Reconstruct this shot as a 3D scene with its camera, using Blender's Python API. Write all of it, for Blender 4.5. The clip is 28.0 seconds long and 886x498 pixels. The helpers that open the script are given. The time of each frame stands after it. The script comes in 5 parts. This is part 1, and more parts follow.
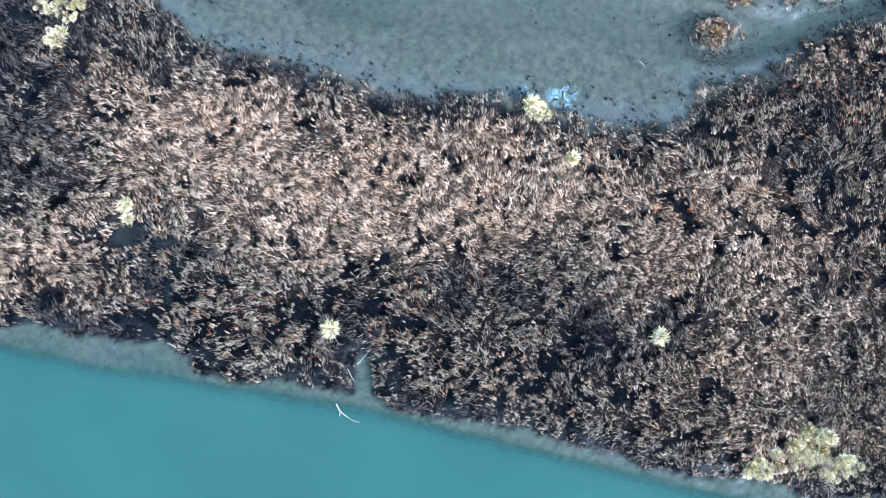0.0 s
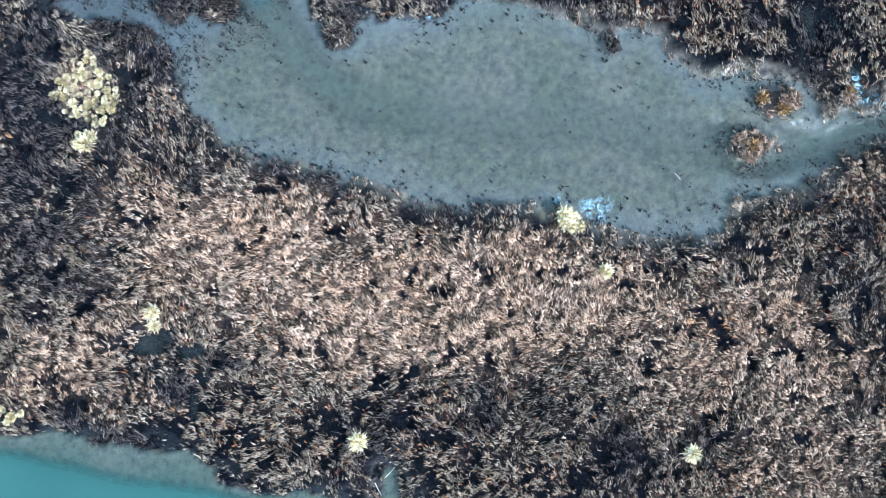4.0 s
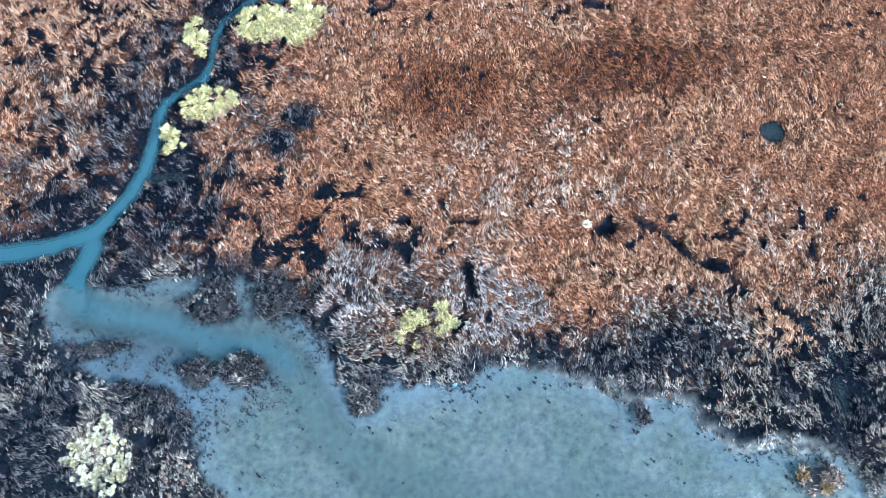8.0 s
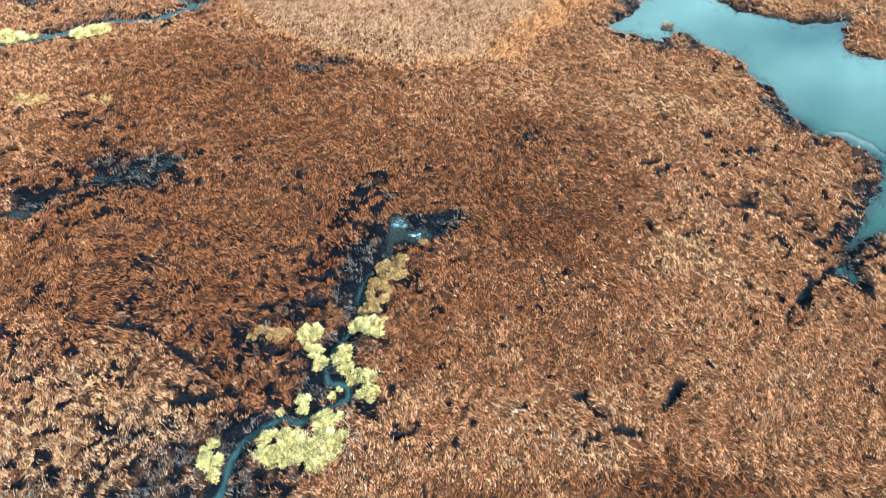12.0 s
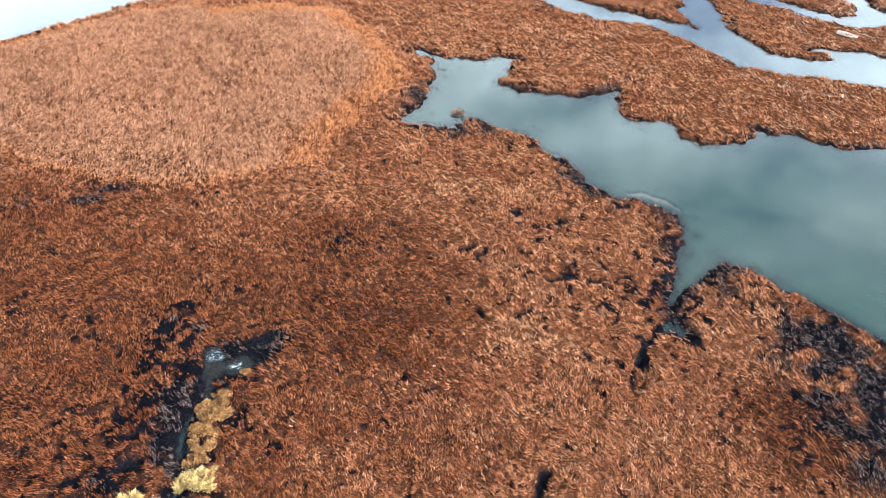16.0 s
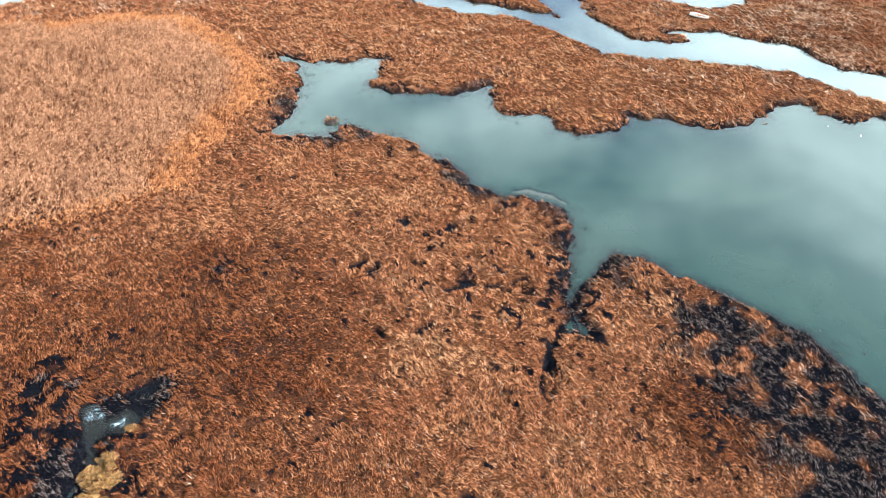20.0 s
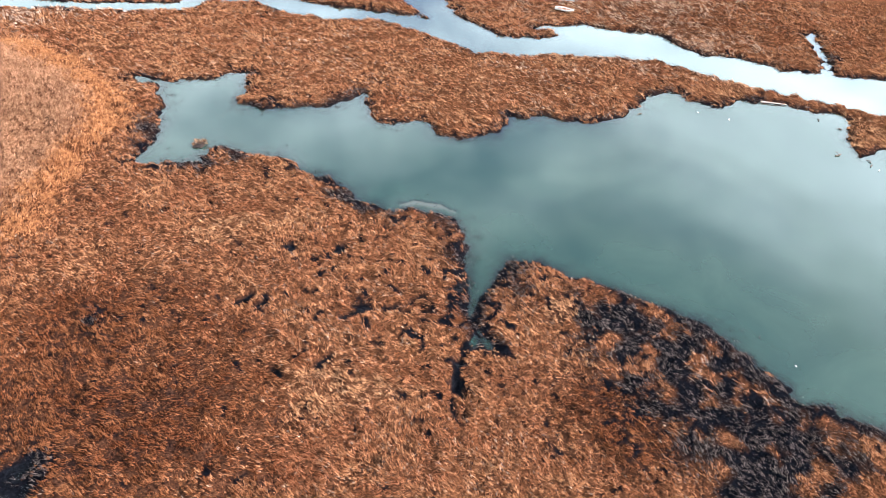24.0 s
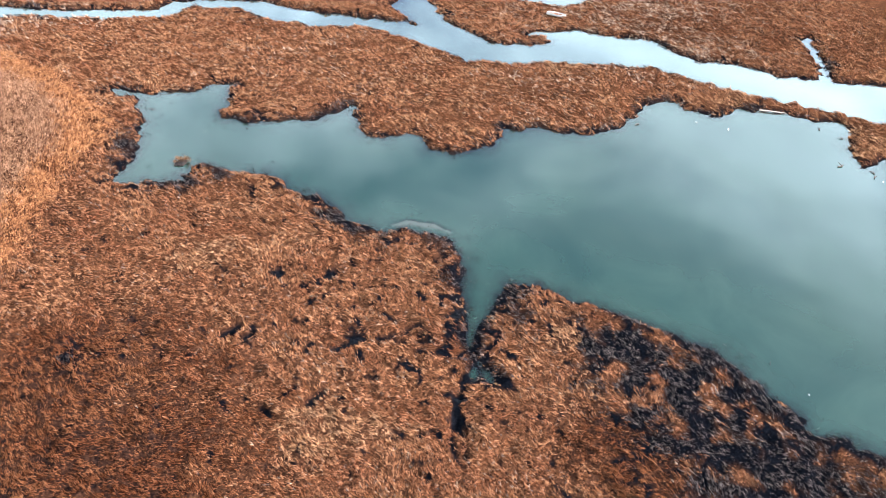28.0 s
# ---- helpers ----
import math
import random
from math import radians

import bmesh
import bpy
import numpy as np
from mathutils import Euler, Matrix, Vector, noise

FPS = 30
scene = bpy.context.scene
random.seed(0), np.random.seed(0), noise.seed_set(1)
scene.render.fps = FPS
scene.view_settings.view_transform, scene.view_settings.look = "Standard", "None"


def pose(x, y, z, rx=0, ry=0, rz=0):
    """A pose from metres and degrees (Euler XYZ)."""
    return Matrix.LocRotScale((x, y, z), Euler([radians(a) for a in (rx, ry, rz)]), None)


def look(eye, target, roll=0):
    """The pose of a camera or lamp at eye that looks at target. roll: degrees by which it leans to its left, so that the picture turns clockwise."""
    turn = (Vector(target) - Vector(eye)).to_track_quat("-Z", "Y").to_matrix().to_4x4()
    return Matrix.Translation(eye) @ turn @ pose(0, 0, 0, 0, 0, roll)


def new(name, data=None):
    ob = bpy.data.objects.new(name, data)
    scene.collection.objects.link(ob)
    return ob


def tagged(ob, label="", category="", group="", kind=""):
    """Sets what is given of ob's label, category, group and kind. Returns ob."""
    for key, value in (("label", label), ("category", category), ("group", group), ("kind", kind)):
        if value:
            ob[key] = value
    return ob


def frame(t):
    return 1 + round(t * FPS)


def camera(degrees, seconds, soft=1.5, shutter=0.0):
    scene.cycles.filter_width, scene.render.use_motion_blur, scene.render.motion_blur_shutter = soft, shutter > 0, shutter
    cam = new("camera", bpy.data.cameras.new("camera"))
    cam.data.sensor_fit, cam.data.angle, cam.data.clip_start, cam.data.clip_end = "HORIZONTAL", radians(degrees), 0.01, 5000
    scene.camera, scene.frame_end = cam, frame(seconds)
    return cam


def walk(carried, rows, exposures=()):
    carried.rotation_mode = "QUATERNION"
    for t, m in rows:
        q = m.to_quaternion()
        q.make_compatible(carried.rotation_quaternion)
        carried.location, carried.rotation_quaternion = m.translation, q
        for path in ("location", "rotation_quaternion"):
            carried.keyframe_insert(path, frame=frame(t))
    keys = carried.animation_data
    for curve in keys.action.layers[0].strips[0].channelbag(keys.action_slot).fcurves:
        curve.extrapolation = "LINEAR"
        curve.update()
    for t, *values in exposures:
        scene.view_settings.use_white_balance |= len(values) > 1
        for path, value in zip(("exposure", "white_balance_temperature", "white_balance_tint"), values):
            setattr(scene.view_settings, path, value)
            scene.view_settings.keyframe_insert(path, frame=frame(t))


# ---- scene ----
cam = camera(56.53, 28.0, soft=0.45)
PATH = [
    (0, (7.866, -9.837, 56.181), (8.078, -9.570, 46.187), 28.36),
    (0.5, (7.721, -9.399, 56.091), (7.926, -9.092, 46.097), 23.79),
    (1, (7.575, -8.584, 56.039), (7.777, -8.302, 46.045), 25.80),
    (1.5, (7.621, -7.936, 55.991), (7.793, -7.658, 45.996), 22.10),
    (2, (7.380, -7.218, 55.916), (7.565, -6.938, 45.921), 23.88),
    (2.5, (7.164, -6.730, 55.870), (7.362, -6.417, 45.877), 22.92),
    (4.5, (6.959, -0.963, 55.610), (7.204, -0.619, 45.619), 26.33),
    (5, (6.764, 0.058, 55.575), (7.083, 0.729, 45.603), 16.45),
    (5.5, (6.683, 1.098, 55.521), (7.059, 2.091, 45.578), 11.87),
    (6, (6.711, 2.119, 55.486), (7.126, 3.471, 45.586), 8.36),
    (6.5, (6.591, 3.179, 55.441), (7.081, 4.983, 45.617), 6.64),
    (7, (6.427, 3.932, 55.381), (7.002, 6.263, 45.673), 5.45),
    (7.5, (6.406, 4.915, 55.431), (7.039, 7.722, 45.854), 4.49),
    (8, (6.446, 5.657, 55.372), (7.122, 8.935, 45.948), 3.59),
    (8.5, (6.306, 6.295, 55.268), (7.054, 10.131, 46.064), 3.16),
    (9, (6.139, 7.014, 55.222), (6.957, 11.341, 46.244), 3.01),
    (9.5, (6.028, 7.596, 55.157), (6.900, 12.422, 46.442), 2.72),
    (10, (5.772, 8.400, 55.092), (6.713, 13.644, 46.629), 2.79),
    (10.5, (5.628, 9.043, 55.049), (6.623, 14.748, 46.897), 2.63),
    (11, (5.404, 9.727, 55.017), (6.458, 15.904, 47.224), 2.58),
    (11.5, (5.190, 10.350, 54.800), (6.299, 16.963, 47.382), 2.54),
    (12, (5.148, 10.897, 54.735), (6.290, 17.892, 47.679), 2.37),
    (12.5, (5.026, 11.508, 54.440), (6.209, 18.895, 47.804), 2.26),
    (14.5, (5.265, 13.595, 52.534), (6.589, 21.347, 46.357), 2.29),
    (15, (5.266, 14.266, 52.304), (7.548, 21.826, 46.168), 3.23),
    (15.5, (5.191, 14.892, 52.281), (8.505, 22.101, 46.194), 4.26),
    (16, (5.239, 15.349, 52.215), (8.727, 22.481, 46.135), 4.33),
    (16.5, (5.272, 15.887, 52.097), (8.827, 22.985, 46.016), 4.37),
    (17, (5.123, 16.562, 52.111), (8.862, 23.562, 46.028), 4.68),
    (17.5, (5.151, 17.071, 52.132), (9.592, 23.690, 46.093), 5.30),
    (18, (5.122, 17.607, 52.106), (9.859, 24.033, 46.083), 5.63),
    (18.5, (5.159, 18.131, 51.993), (9.909, 24.541, 45.963), 5.61),
    (19, (5.318, 18.580, 51.916), (10.076, 24.975, 45.878), 5.58),
    (19.5, (5.468, 19.168, 51.883), (10.242, 25.539, 45.831), 5.56),
    (20, (5.629, 19.712, 51.724), (10.427, 26.062, 45.670), 5.61),
    (20.5, (5.830, 20.274, 51.473), (10.651, 26.606, 45.418), 5.61),
    (21, (6.042, 20.750, 51.294), (10.882, 27.067, 45.239), 5.57),
    (21.5, (6.217, 21.270, 51.241), (11.079, 27.566, 45.182), 5.58),
    (22, (6.411, 21.837, 51.295), (11.843, 27.701, 45.287), 6.13),
    (22.5, (6.556, 22.264, 51.426), (12.397, 27.764, 45.456), 6.55),
    (24.5, (7.629, 24.194, 51.268), (13.538, 29.616, 45.293), 6.58),
    (25, (7.918, 24.819, 51.281), (13.846, 30.209, 45.297), 6.67),
    (25.5, (8.264, 25.282, 51.175), (14.210, 30.658, 45.197), 6.66),
    (26, (8.543, 25.796, 51.158), (14.508, 31.151, 45.179), 6.68),
    (26.5, (8.799, 26.307, 51.135), (14.783, 31.639, 45.155), 6.73),
    (27, (9.120, 26.779, 51.072), (15.118, 32.096, 45.093), 6.76),
    (27.5, (9.450, 27.296, 51.073), (15.459, 32.596, 45.090), 6.81),
    (28, (9.787, 27.736, 51.064), (15.804, 33.025, 45.080), 6.83),
]
EXPOSURES = [(0, 1.26, 5150, 15), (5, 1.37, 5300, 15), (7, 1.54, 5020, 10), (8, 1.60, 4620, 10), (9, 1.70, 4400, 6), (10, 1.89, 4100, 2), (11, 1.90, 4260, -7), (12, 1.70, 5550, 0), (12.5, 1.54, 6200, 10), (14.5, 1.06, 7000, 42), (15.2, 1.08, 6950, 48), (16, 1.33, 6800, 34), (17, 1.40, 6800, 36), (18, 1.46, 6850, 30), (21, 1.48, 6850, 26), (22, 1.40, 6950, 39), (24.5, 1.42, 6800, 31), (28, 1.38, 6480, 29)]
walk(cam, [(t, look(eye, target, roll)) for t, eye, target, roll in PATH], EXPOSURES)

# ---- light: a bright broken overcast, the sun soft and in the south-east ----
SUN_AZ, SUN_EL = radians(140), radians(31)   # from north (+y) towards east (+x)
SUN_DIR = Vector((math.sin(SUN_AZ) * math.cos(SUN_EL), math.cos(SUN_AZ) * math.cos(SUN_EL), math.sin(SUN_EL)))
sun = new("sun", bpy.data.lights.new("sun", "SUN"))
sun.data.energy, sun.data.angle, sun.data.color = 5.0, radians(0.8), (1.0, 0.92, 0.82)
sun.matrix_world = look(SUN_DIR * 100, (0, 0, 0))

world = bpy.data.worlds.new("sky")
scene.world = world
world.use_nodes = True
wt = world.node_tree
wt.nodes.clear()


def node(tree, kind, **values):
    n = tree.nodes.new(kind)
    for key, value in values.items():
        n.inputs[key].default_value = value
    return n


sky = wt.nodes.new("ShaderNodeTexSky")
sky.sky_type, sky.sun_disc, sky.sun_elevation, sky.sun_rotation = "NISHITA", False, SUN_EL, SUN_AZ
wco = wt.nodes.new("ShaderNodeTexCoord")
wmap = wt.nodes.new("ShaderNodeMapping")
wmap.inputs["Scale"].default_value = (1.0, 1.0, 2.2)
wnoise = node(wt, "ShaderNodeTexNoise", Scale=2.3, Detail=6.0, Roughness=0.55, Distortion=0.4)
wramp = wt.nodes.new("ShaderNodeValToRGB")
wramp.color_ramp.elements[0].position, wramp.color_ramp.elements[1].position = 0.33, 0.52
wmix = wt.nodes.new("ShaderNodeMixRGB")
wsep = wt.nodes.new("ShaderNodeSeparateXYZ")
whigh = wt.nodes.new("ShaderNodeValToRGB")
for e, (p, c) in zip(whigh.color_ramp.elements, ((0.16, (0.88, 1.02, 0.99, 1)), (0.70, (0.26, 0.28, 0.30, 1)))):
    e.position, e.color = p, c
wscale = wt.nodes.new("ShaderNodeMixRGB")
wscale.blend_type = "MULTIPLY"
wscale.inputs[0].default_value, wscale.inputs[2].default_value = 1.0, (10.6, 13.5, 13.9, 1)
wback = node(wt, "ShaderNodeBackground", Strength=0.1)
wout = wt.nodes.new("ShaderNodeOutputWorld")
wt.links.new(wco.outputs["Generated"], wsep.inputs[0])
wt.links.new(wsep.outputs["Z"], whigh.inputs[0])
wt.links.new(whigh.outputs[0], wscale.inputs[1])
wbody = node(wt, "ShaderNodeTexNoise", Scale=3.6, Detail=7.0, Roughness=0.5, Distortion=0.5)
wbody_ramp = wt.nodes.new("ShaderNodeValToRGB")
for e, (p, v) in zip(wbody_ramp.color_ramp.elements, ((0.34, 0.72), (0.66, 1.42))):
    e.position, e.color = p, (v, v, v * 1.02, 1)
wcloud = wt.nodes.new("ShaderNodeMixRGB")
wcloud.blend_type = "MULTIPLY"
wcloud.inputs[0].default_value = 1.0
wt.links.new(wmap.outputs["Vector"], wbody.inputs["Vector"])
wt.links.new(wbody.outputs[0], wbody_ramp.inputs[0])
wt.links.new(wscale.outputs[0], wcloud.inputs[1])
wt.links.new(wbody_ramp.outputs[0], wcloud.inputs[2])
wt.links.new(wcloud.outputs[0], wmix.inputs[2])
wt.links.new(wco.outputs["Generated"], wmap.inputs["Vector"])
wt.links.new(wmap.outputs["Vector"], wnoise.inputs["Vector"])
wt.links.new(wnoise.outputs[0], wramp.inputs[0])
wt.links.new(wramp.outputs[0], wmix.inputs[0])
wt.links.new(sky.outputs[0], wmix.inputs[1])
wt.links.new(wmix.outputs[0], wback.inputs["Color"])
wt.links.new(wback.outputs[0], wout.inputs[0])


# ---- materials ----
def blank(name):
    m = bpy.data.materials.new(name)
    m.use_nodes = True
    m.node_tree.nodes.clear()
    return m, m.node_tree, m.node_tree.links.new


def ramp_of(tree, stops):
    r = tree.nodes.new("ShaderNodeValToRGB")
    while len(r.color_ramp.elements) < len(stops):
        r.color_ramp.elements.new(0.5)
    for e, (p, c) in zip(r.color_ramp.elements, stops):
        e.position, e.color = p, (*c, 1)
    return r


def mix_of(tree, link, fac, a, b, mode="MIX"):
    """A colour mix; fac, a and b are sockets or values."""
    n = tree.nodes.new("ShaderNodeMixRGB")
    n.blend_type = mode
    for i, v in enumerate((fac, a, b)):
        if isinstance(v, bpy.types.NodeSocket):
            link(v, n.inputs[i])
        else:
            n.inputs[i].default_value = v if i == 0 else (*v, 1)
    return n.outputs[0]


def noise_of(tree, link, co, scale, detail=4.0, rough=0.55, warp=0.0):
    n = node(tree, "ShaderNodeTexNoise", Scale=scale, Detail=detail, Roughness=rough, Distortion=warp)
    link(co, n.inputs["Vector"])
    return n.outputs[0]


def grass_material(name, dark, mid, light, patch=0.5, shift=(0.8, 0.75, 0.7), even=False):
    """Dry leaves: every lock and every blade its own shade, patches of a few metres over them."""
    m, t, link = blank(name)
    geo = t.nodes.new("ShaderNodeNewGeometry")
    co = t.nodes.new("ShaderNodeTexCoord").outputs["Object"]
    ramp = ramp_of(t, [(0.0, [c * 0.6 for c in dark]), (0.2, dark), (0.5, mid), (0.8, light), (1.0, [min(1, c * 1.15) for c in light])])
    tone = t.nodes.new("ShaderNodeAttribute")
    tone.attribute_name = "tone"
    share = node(t, "ShaderNodeMix", Factor=0.25)
    link(geo.outputs["Random Per Island"], share.inputs["A"])
    link(tone.outputs["Fac"], share.inputs["B"])
    wide = t.nodes.new("ShaderNodeMath")
    wide.operation = "MULTIPLY_ADD"
    wide.inputs[1].default_value, wide.inputs[2].default_value = 1.4, -0.2
    link(share.outputs["Result"], wide.inputs[0])
    link(wide.outputs[0], ramp.inputs[0])
    big = ramp_of(t, [(0.35, (0, 0, 0)), (0.65, (1, 1, 1))])
    link(noise_of(t, link, co, 0.22, 5), big.inputs[0])
    small = ramp_of(t, [(0.34, (0.55, 0.52, 0.50)), (0.64, (1.25, 1.25, 1.25))] if even else [(0.34, (0.36, 0.36, 0.39)), (0.64, (1.38, 1.34, 1.29))])
    link(noise_of(t, link, co, 1.7, 4, 0.6), small.inputs[0])
    amount = t.nodes.new("ShaderNodeMath")
    amount.operation = "MULTIPLY"
    amount.inputs[1].default_value = patch
    link(big.outputs[0], amount.inputs[0])
    tinted = mix_of(t, link, 1.0, ramp.outputs[0], shift, "MULTIPLY")
    c = mix_of(t, link, amount.outputs[0], ramp.outputs[0], tinted)
    c = mix_of(t, link, 1.0, c, small.outputs[0], "MULTIPLY")
    bsdf = node(t, "ShaderNodeBsdfPrincipled", Roughness=0.62)
    bsdf.inputs["Specular IOR Level"].default_value = 0.0
    link(c, bsdf.inputs["Base Color"])
    thin = t.nodes.new("ShaderNodeBsdfTranslucent")
    link(c, thin.inputs["Color"])
    leaf = node(t, "ShaderNodeMixShader", Fac=0.22)
    link(bsdf.outputs[0], leaf.inputs[1])
    link(thin.outputs[0], leaf.inputs[2])
    out = t.nodes.new("ShaderNodeOutputMaterial")
    link(leaf.outputs[0], out.inputs[0])
    return m


M_PALE = grass_material("pale_dead_grass", (0.094, 0.061, 0.044), (0.469, 0.333, 0.241), (0.670, 0.571, 0.462), 0.6, (0.74, 0.64, 0.55))
M_GREY = grass_material("grey_weathered_grass", (0.019, 0.018, 0.017), (0.135, 0.116, 0.092), (0.430, 0.382, 0.312))
M_RUSSET = grass_material("russet_grass", (0.120, 0.046, 0.020), (0.345, 0.155, 0.070), (0.540, 0.310, 0.170), 0.8, (0.68, 0.53, 0.52), True)
M_GOLD = grass_material("golden_grass", (0.120, 0.059, 0.029), (0.396, 0.211, 0.110), (0.576, 0.378, 0.230), 0.6, (0.82, 0.66, 0.54))
M_DARK = grass_material("blackened_wet_grass", (0.003, 0.003, 0.005), (0.040, 0.038, 0.040), (0.180, 0.165, 0.155), 0.7, (0.62, 0.62, 0.68))
M_DEEP = grass_material("deep_russet_grass", (0.052, 0.018, 0.008), (0.185, 0.070, 0.030), (0.330, 0.155, 0.074), 0.8, (0.68, 0.56, 0.54), True)
M_LAVENDER = grass_material("bleached_matted_grass", (0.055, 0.045, 0.040), (0.24, 0.20, 0.172), (0.48, 0.42, 0.37))
M_REED = grass_material("dry_reed", (0.33, 0.175, 0.098), (0.44, 0.245, 0.14), (0.56, 0.335, 0.20), 0.7, (0.76, 0.76, 0.80), True)
# more orange than the stand: sunlight on its edge is put into the colour
M_REED_LIT_RIM = grass_material("lit_rim_reed", (0.34, 0.15, 0.066), (0.50, 0.235, 0.105), (0.62, 0.32, 0.15), 0.5, (0.84, 0.8, 0.8), True)
M_BUSH = grass_material("yellow_green_tussock_leaf", (0.20, 0.15, 0.057), (0.60, 0.50, 0.20), (0.90, 0.80, 0.43), 0.5, (0.80, 0.82, 0.60))
M_CREAM = grass_material("cream_tussock_leaf", (0.36, 0.26, 0.09), (0.95, 0.86, 0.53), (1.0, 0.98, 0.80), 0.35, (0.82, 0.84, 0.6), True)
M_STRAW = grass_material("straw_tussock_leaf", (0.12, 0.07, 0.028), (0.37, 0.235, 0.10), (0.62, 0.43, 0.21), 0.4, (0.86, 0.8, 0.6))


def ground_material():
    m, t, link = blank("marsh_ground")
    co = t.nodes.new("ShaderNodeTexCoord").outputs["Object"]

    def attr(name):
        a = t.nodes.new("ShaderNodeAttribute")
        a.attribute_name = name
        return a.outputs["Fac"]

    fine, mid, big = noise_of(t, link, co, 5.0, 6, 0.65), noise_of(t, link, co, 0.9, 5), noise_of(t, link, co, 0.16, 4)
    # darker than wet peat itself: shade between the blades is in the colour
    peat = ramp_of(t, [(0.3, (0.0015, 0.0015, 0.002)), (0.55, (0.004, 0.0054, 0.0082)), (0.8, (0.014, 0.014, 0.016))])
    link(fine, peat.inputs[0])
    thatch = ramp_of(t, [(0.36, (0.022, 0.009, 0.005)), (0.52, (0.112, 0.047, 0.022)), (0.70, (0.27, 0.125, 0.060))])
    link(fine, thatch.inputs[0])
    straw = ramp_of(t, [(0.34, (0.014, 0.011, 0.010)), (0.52, (0.11, 0.08, 0.058)), (0.70, (0.40, 0.295, 0.215))])
    link(fine, straw.inputs[0])
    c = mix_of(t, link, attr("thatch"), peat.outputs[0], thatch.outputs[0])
    c = mix_of(t, link, attr("straw"), c, straw.outputs[0])
    bed = ramp_of(t, [(0.30, (0.066, 0.066, 0.062)), (0.48, (0.117, 0.112, 0.094)), (0.68, (0.165, 0.158, 0.118))])
    link(noise_of(t, link, co, 1.9, 5, 0.6), bed.inputs[0])
    tone = ramp_of(t, [(0.35, (0.80, 0.86, 0.82)), (0.65, (1.05, 1.0, 1.05))])
    link(big, tone.inputs[0])
    speck = ramp_of(t, [(0.30, (0.55, 0.55, 0.52)), (0.42, (1, 1, 1))])
    link(fine, speck.inputs[0])
    grains = ramp_of(t, [(0.34, (0.62, 0.62, 0.66)), (0.44, (1, 1, 1)), (0.62, (1, 1, 1)), (0.72, (1.16, 1.15, 1.1))])
    link(noise_of(t, link, co, 13.0, 3, 0.7), grains.inputs[0])
    bed_grain = mix_of(t, link, 1.0, bed.outputs[0], grains.outputs[0], "MULTIPLY")
    bedc = mix_of(t, link, 1.0, mix_of(t, link, 1.0, bed_grain, tone.outputs[0], "MULTIPLY"), speck.outputs[0], "MULTIPLY")
    bedc = mix_of(t, link, attr("mudflat"), bedc, mix_of(t, link, 1.0, (0.138, 0.146, 0.158), grains.outputs[0], "MULTIPLY"))
    c = mix_of(t, link, attr("bed"), c, bedc)
    c = mix_of(t, link, attr("silt"), c, (0.22, 0.22, 0.19))
    bsdf = node(t, "ShaderNodeBsdfPrincipled", Roughness=0.8)
    link(c, bsdf.inputs["Base Color"])
    film = ramp_of(t, [(0.42, (0, 0, 0)), (0.66, (0.5, 0.5, 0.5))])
    link(mid, film.inputs[0])
    sheen = t.nodes.new("ShaderNodeMath")
    sheen.operation = "MULTIPLY"
    link(film.outputs[0], sheen.inputs[0])
    link(attr("wet"), sheen.inputs[1])
    link(sheen.outputs[0], bsdf.inputs["Specular IOR Level"])
    rough = ramp_of(t, [(0.40, (0.7, 0.7, 0.7)), (0.6, (0.22, 0.22, 0.22))])
    link(mid, rough.inputs[0])
    link(rough.outputs[0], bsdf.inputs["Roughness"])
    bump = node(t, "ShaderNodeBump", Strength=0.6, Distance=0.08)
    link(fine, bump.inputs["Height"])
    link(bump.outputs[0], bsdf.inputs["Normal"])
    out = t.nodes.new("ShaderNodeOutputMaterial")
    link(bsdf.outputs[0], out.inputs[0])
    return m


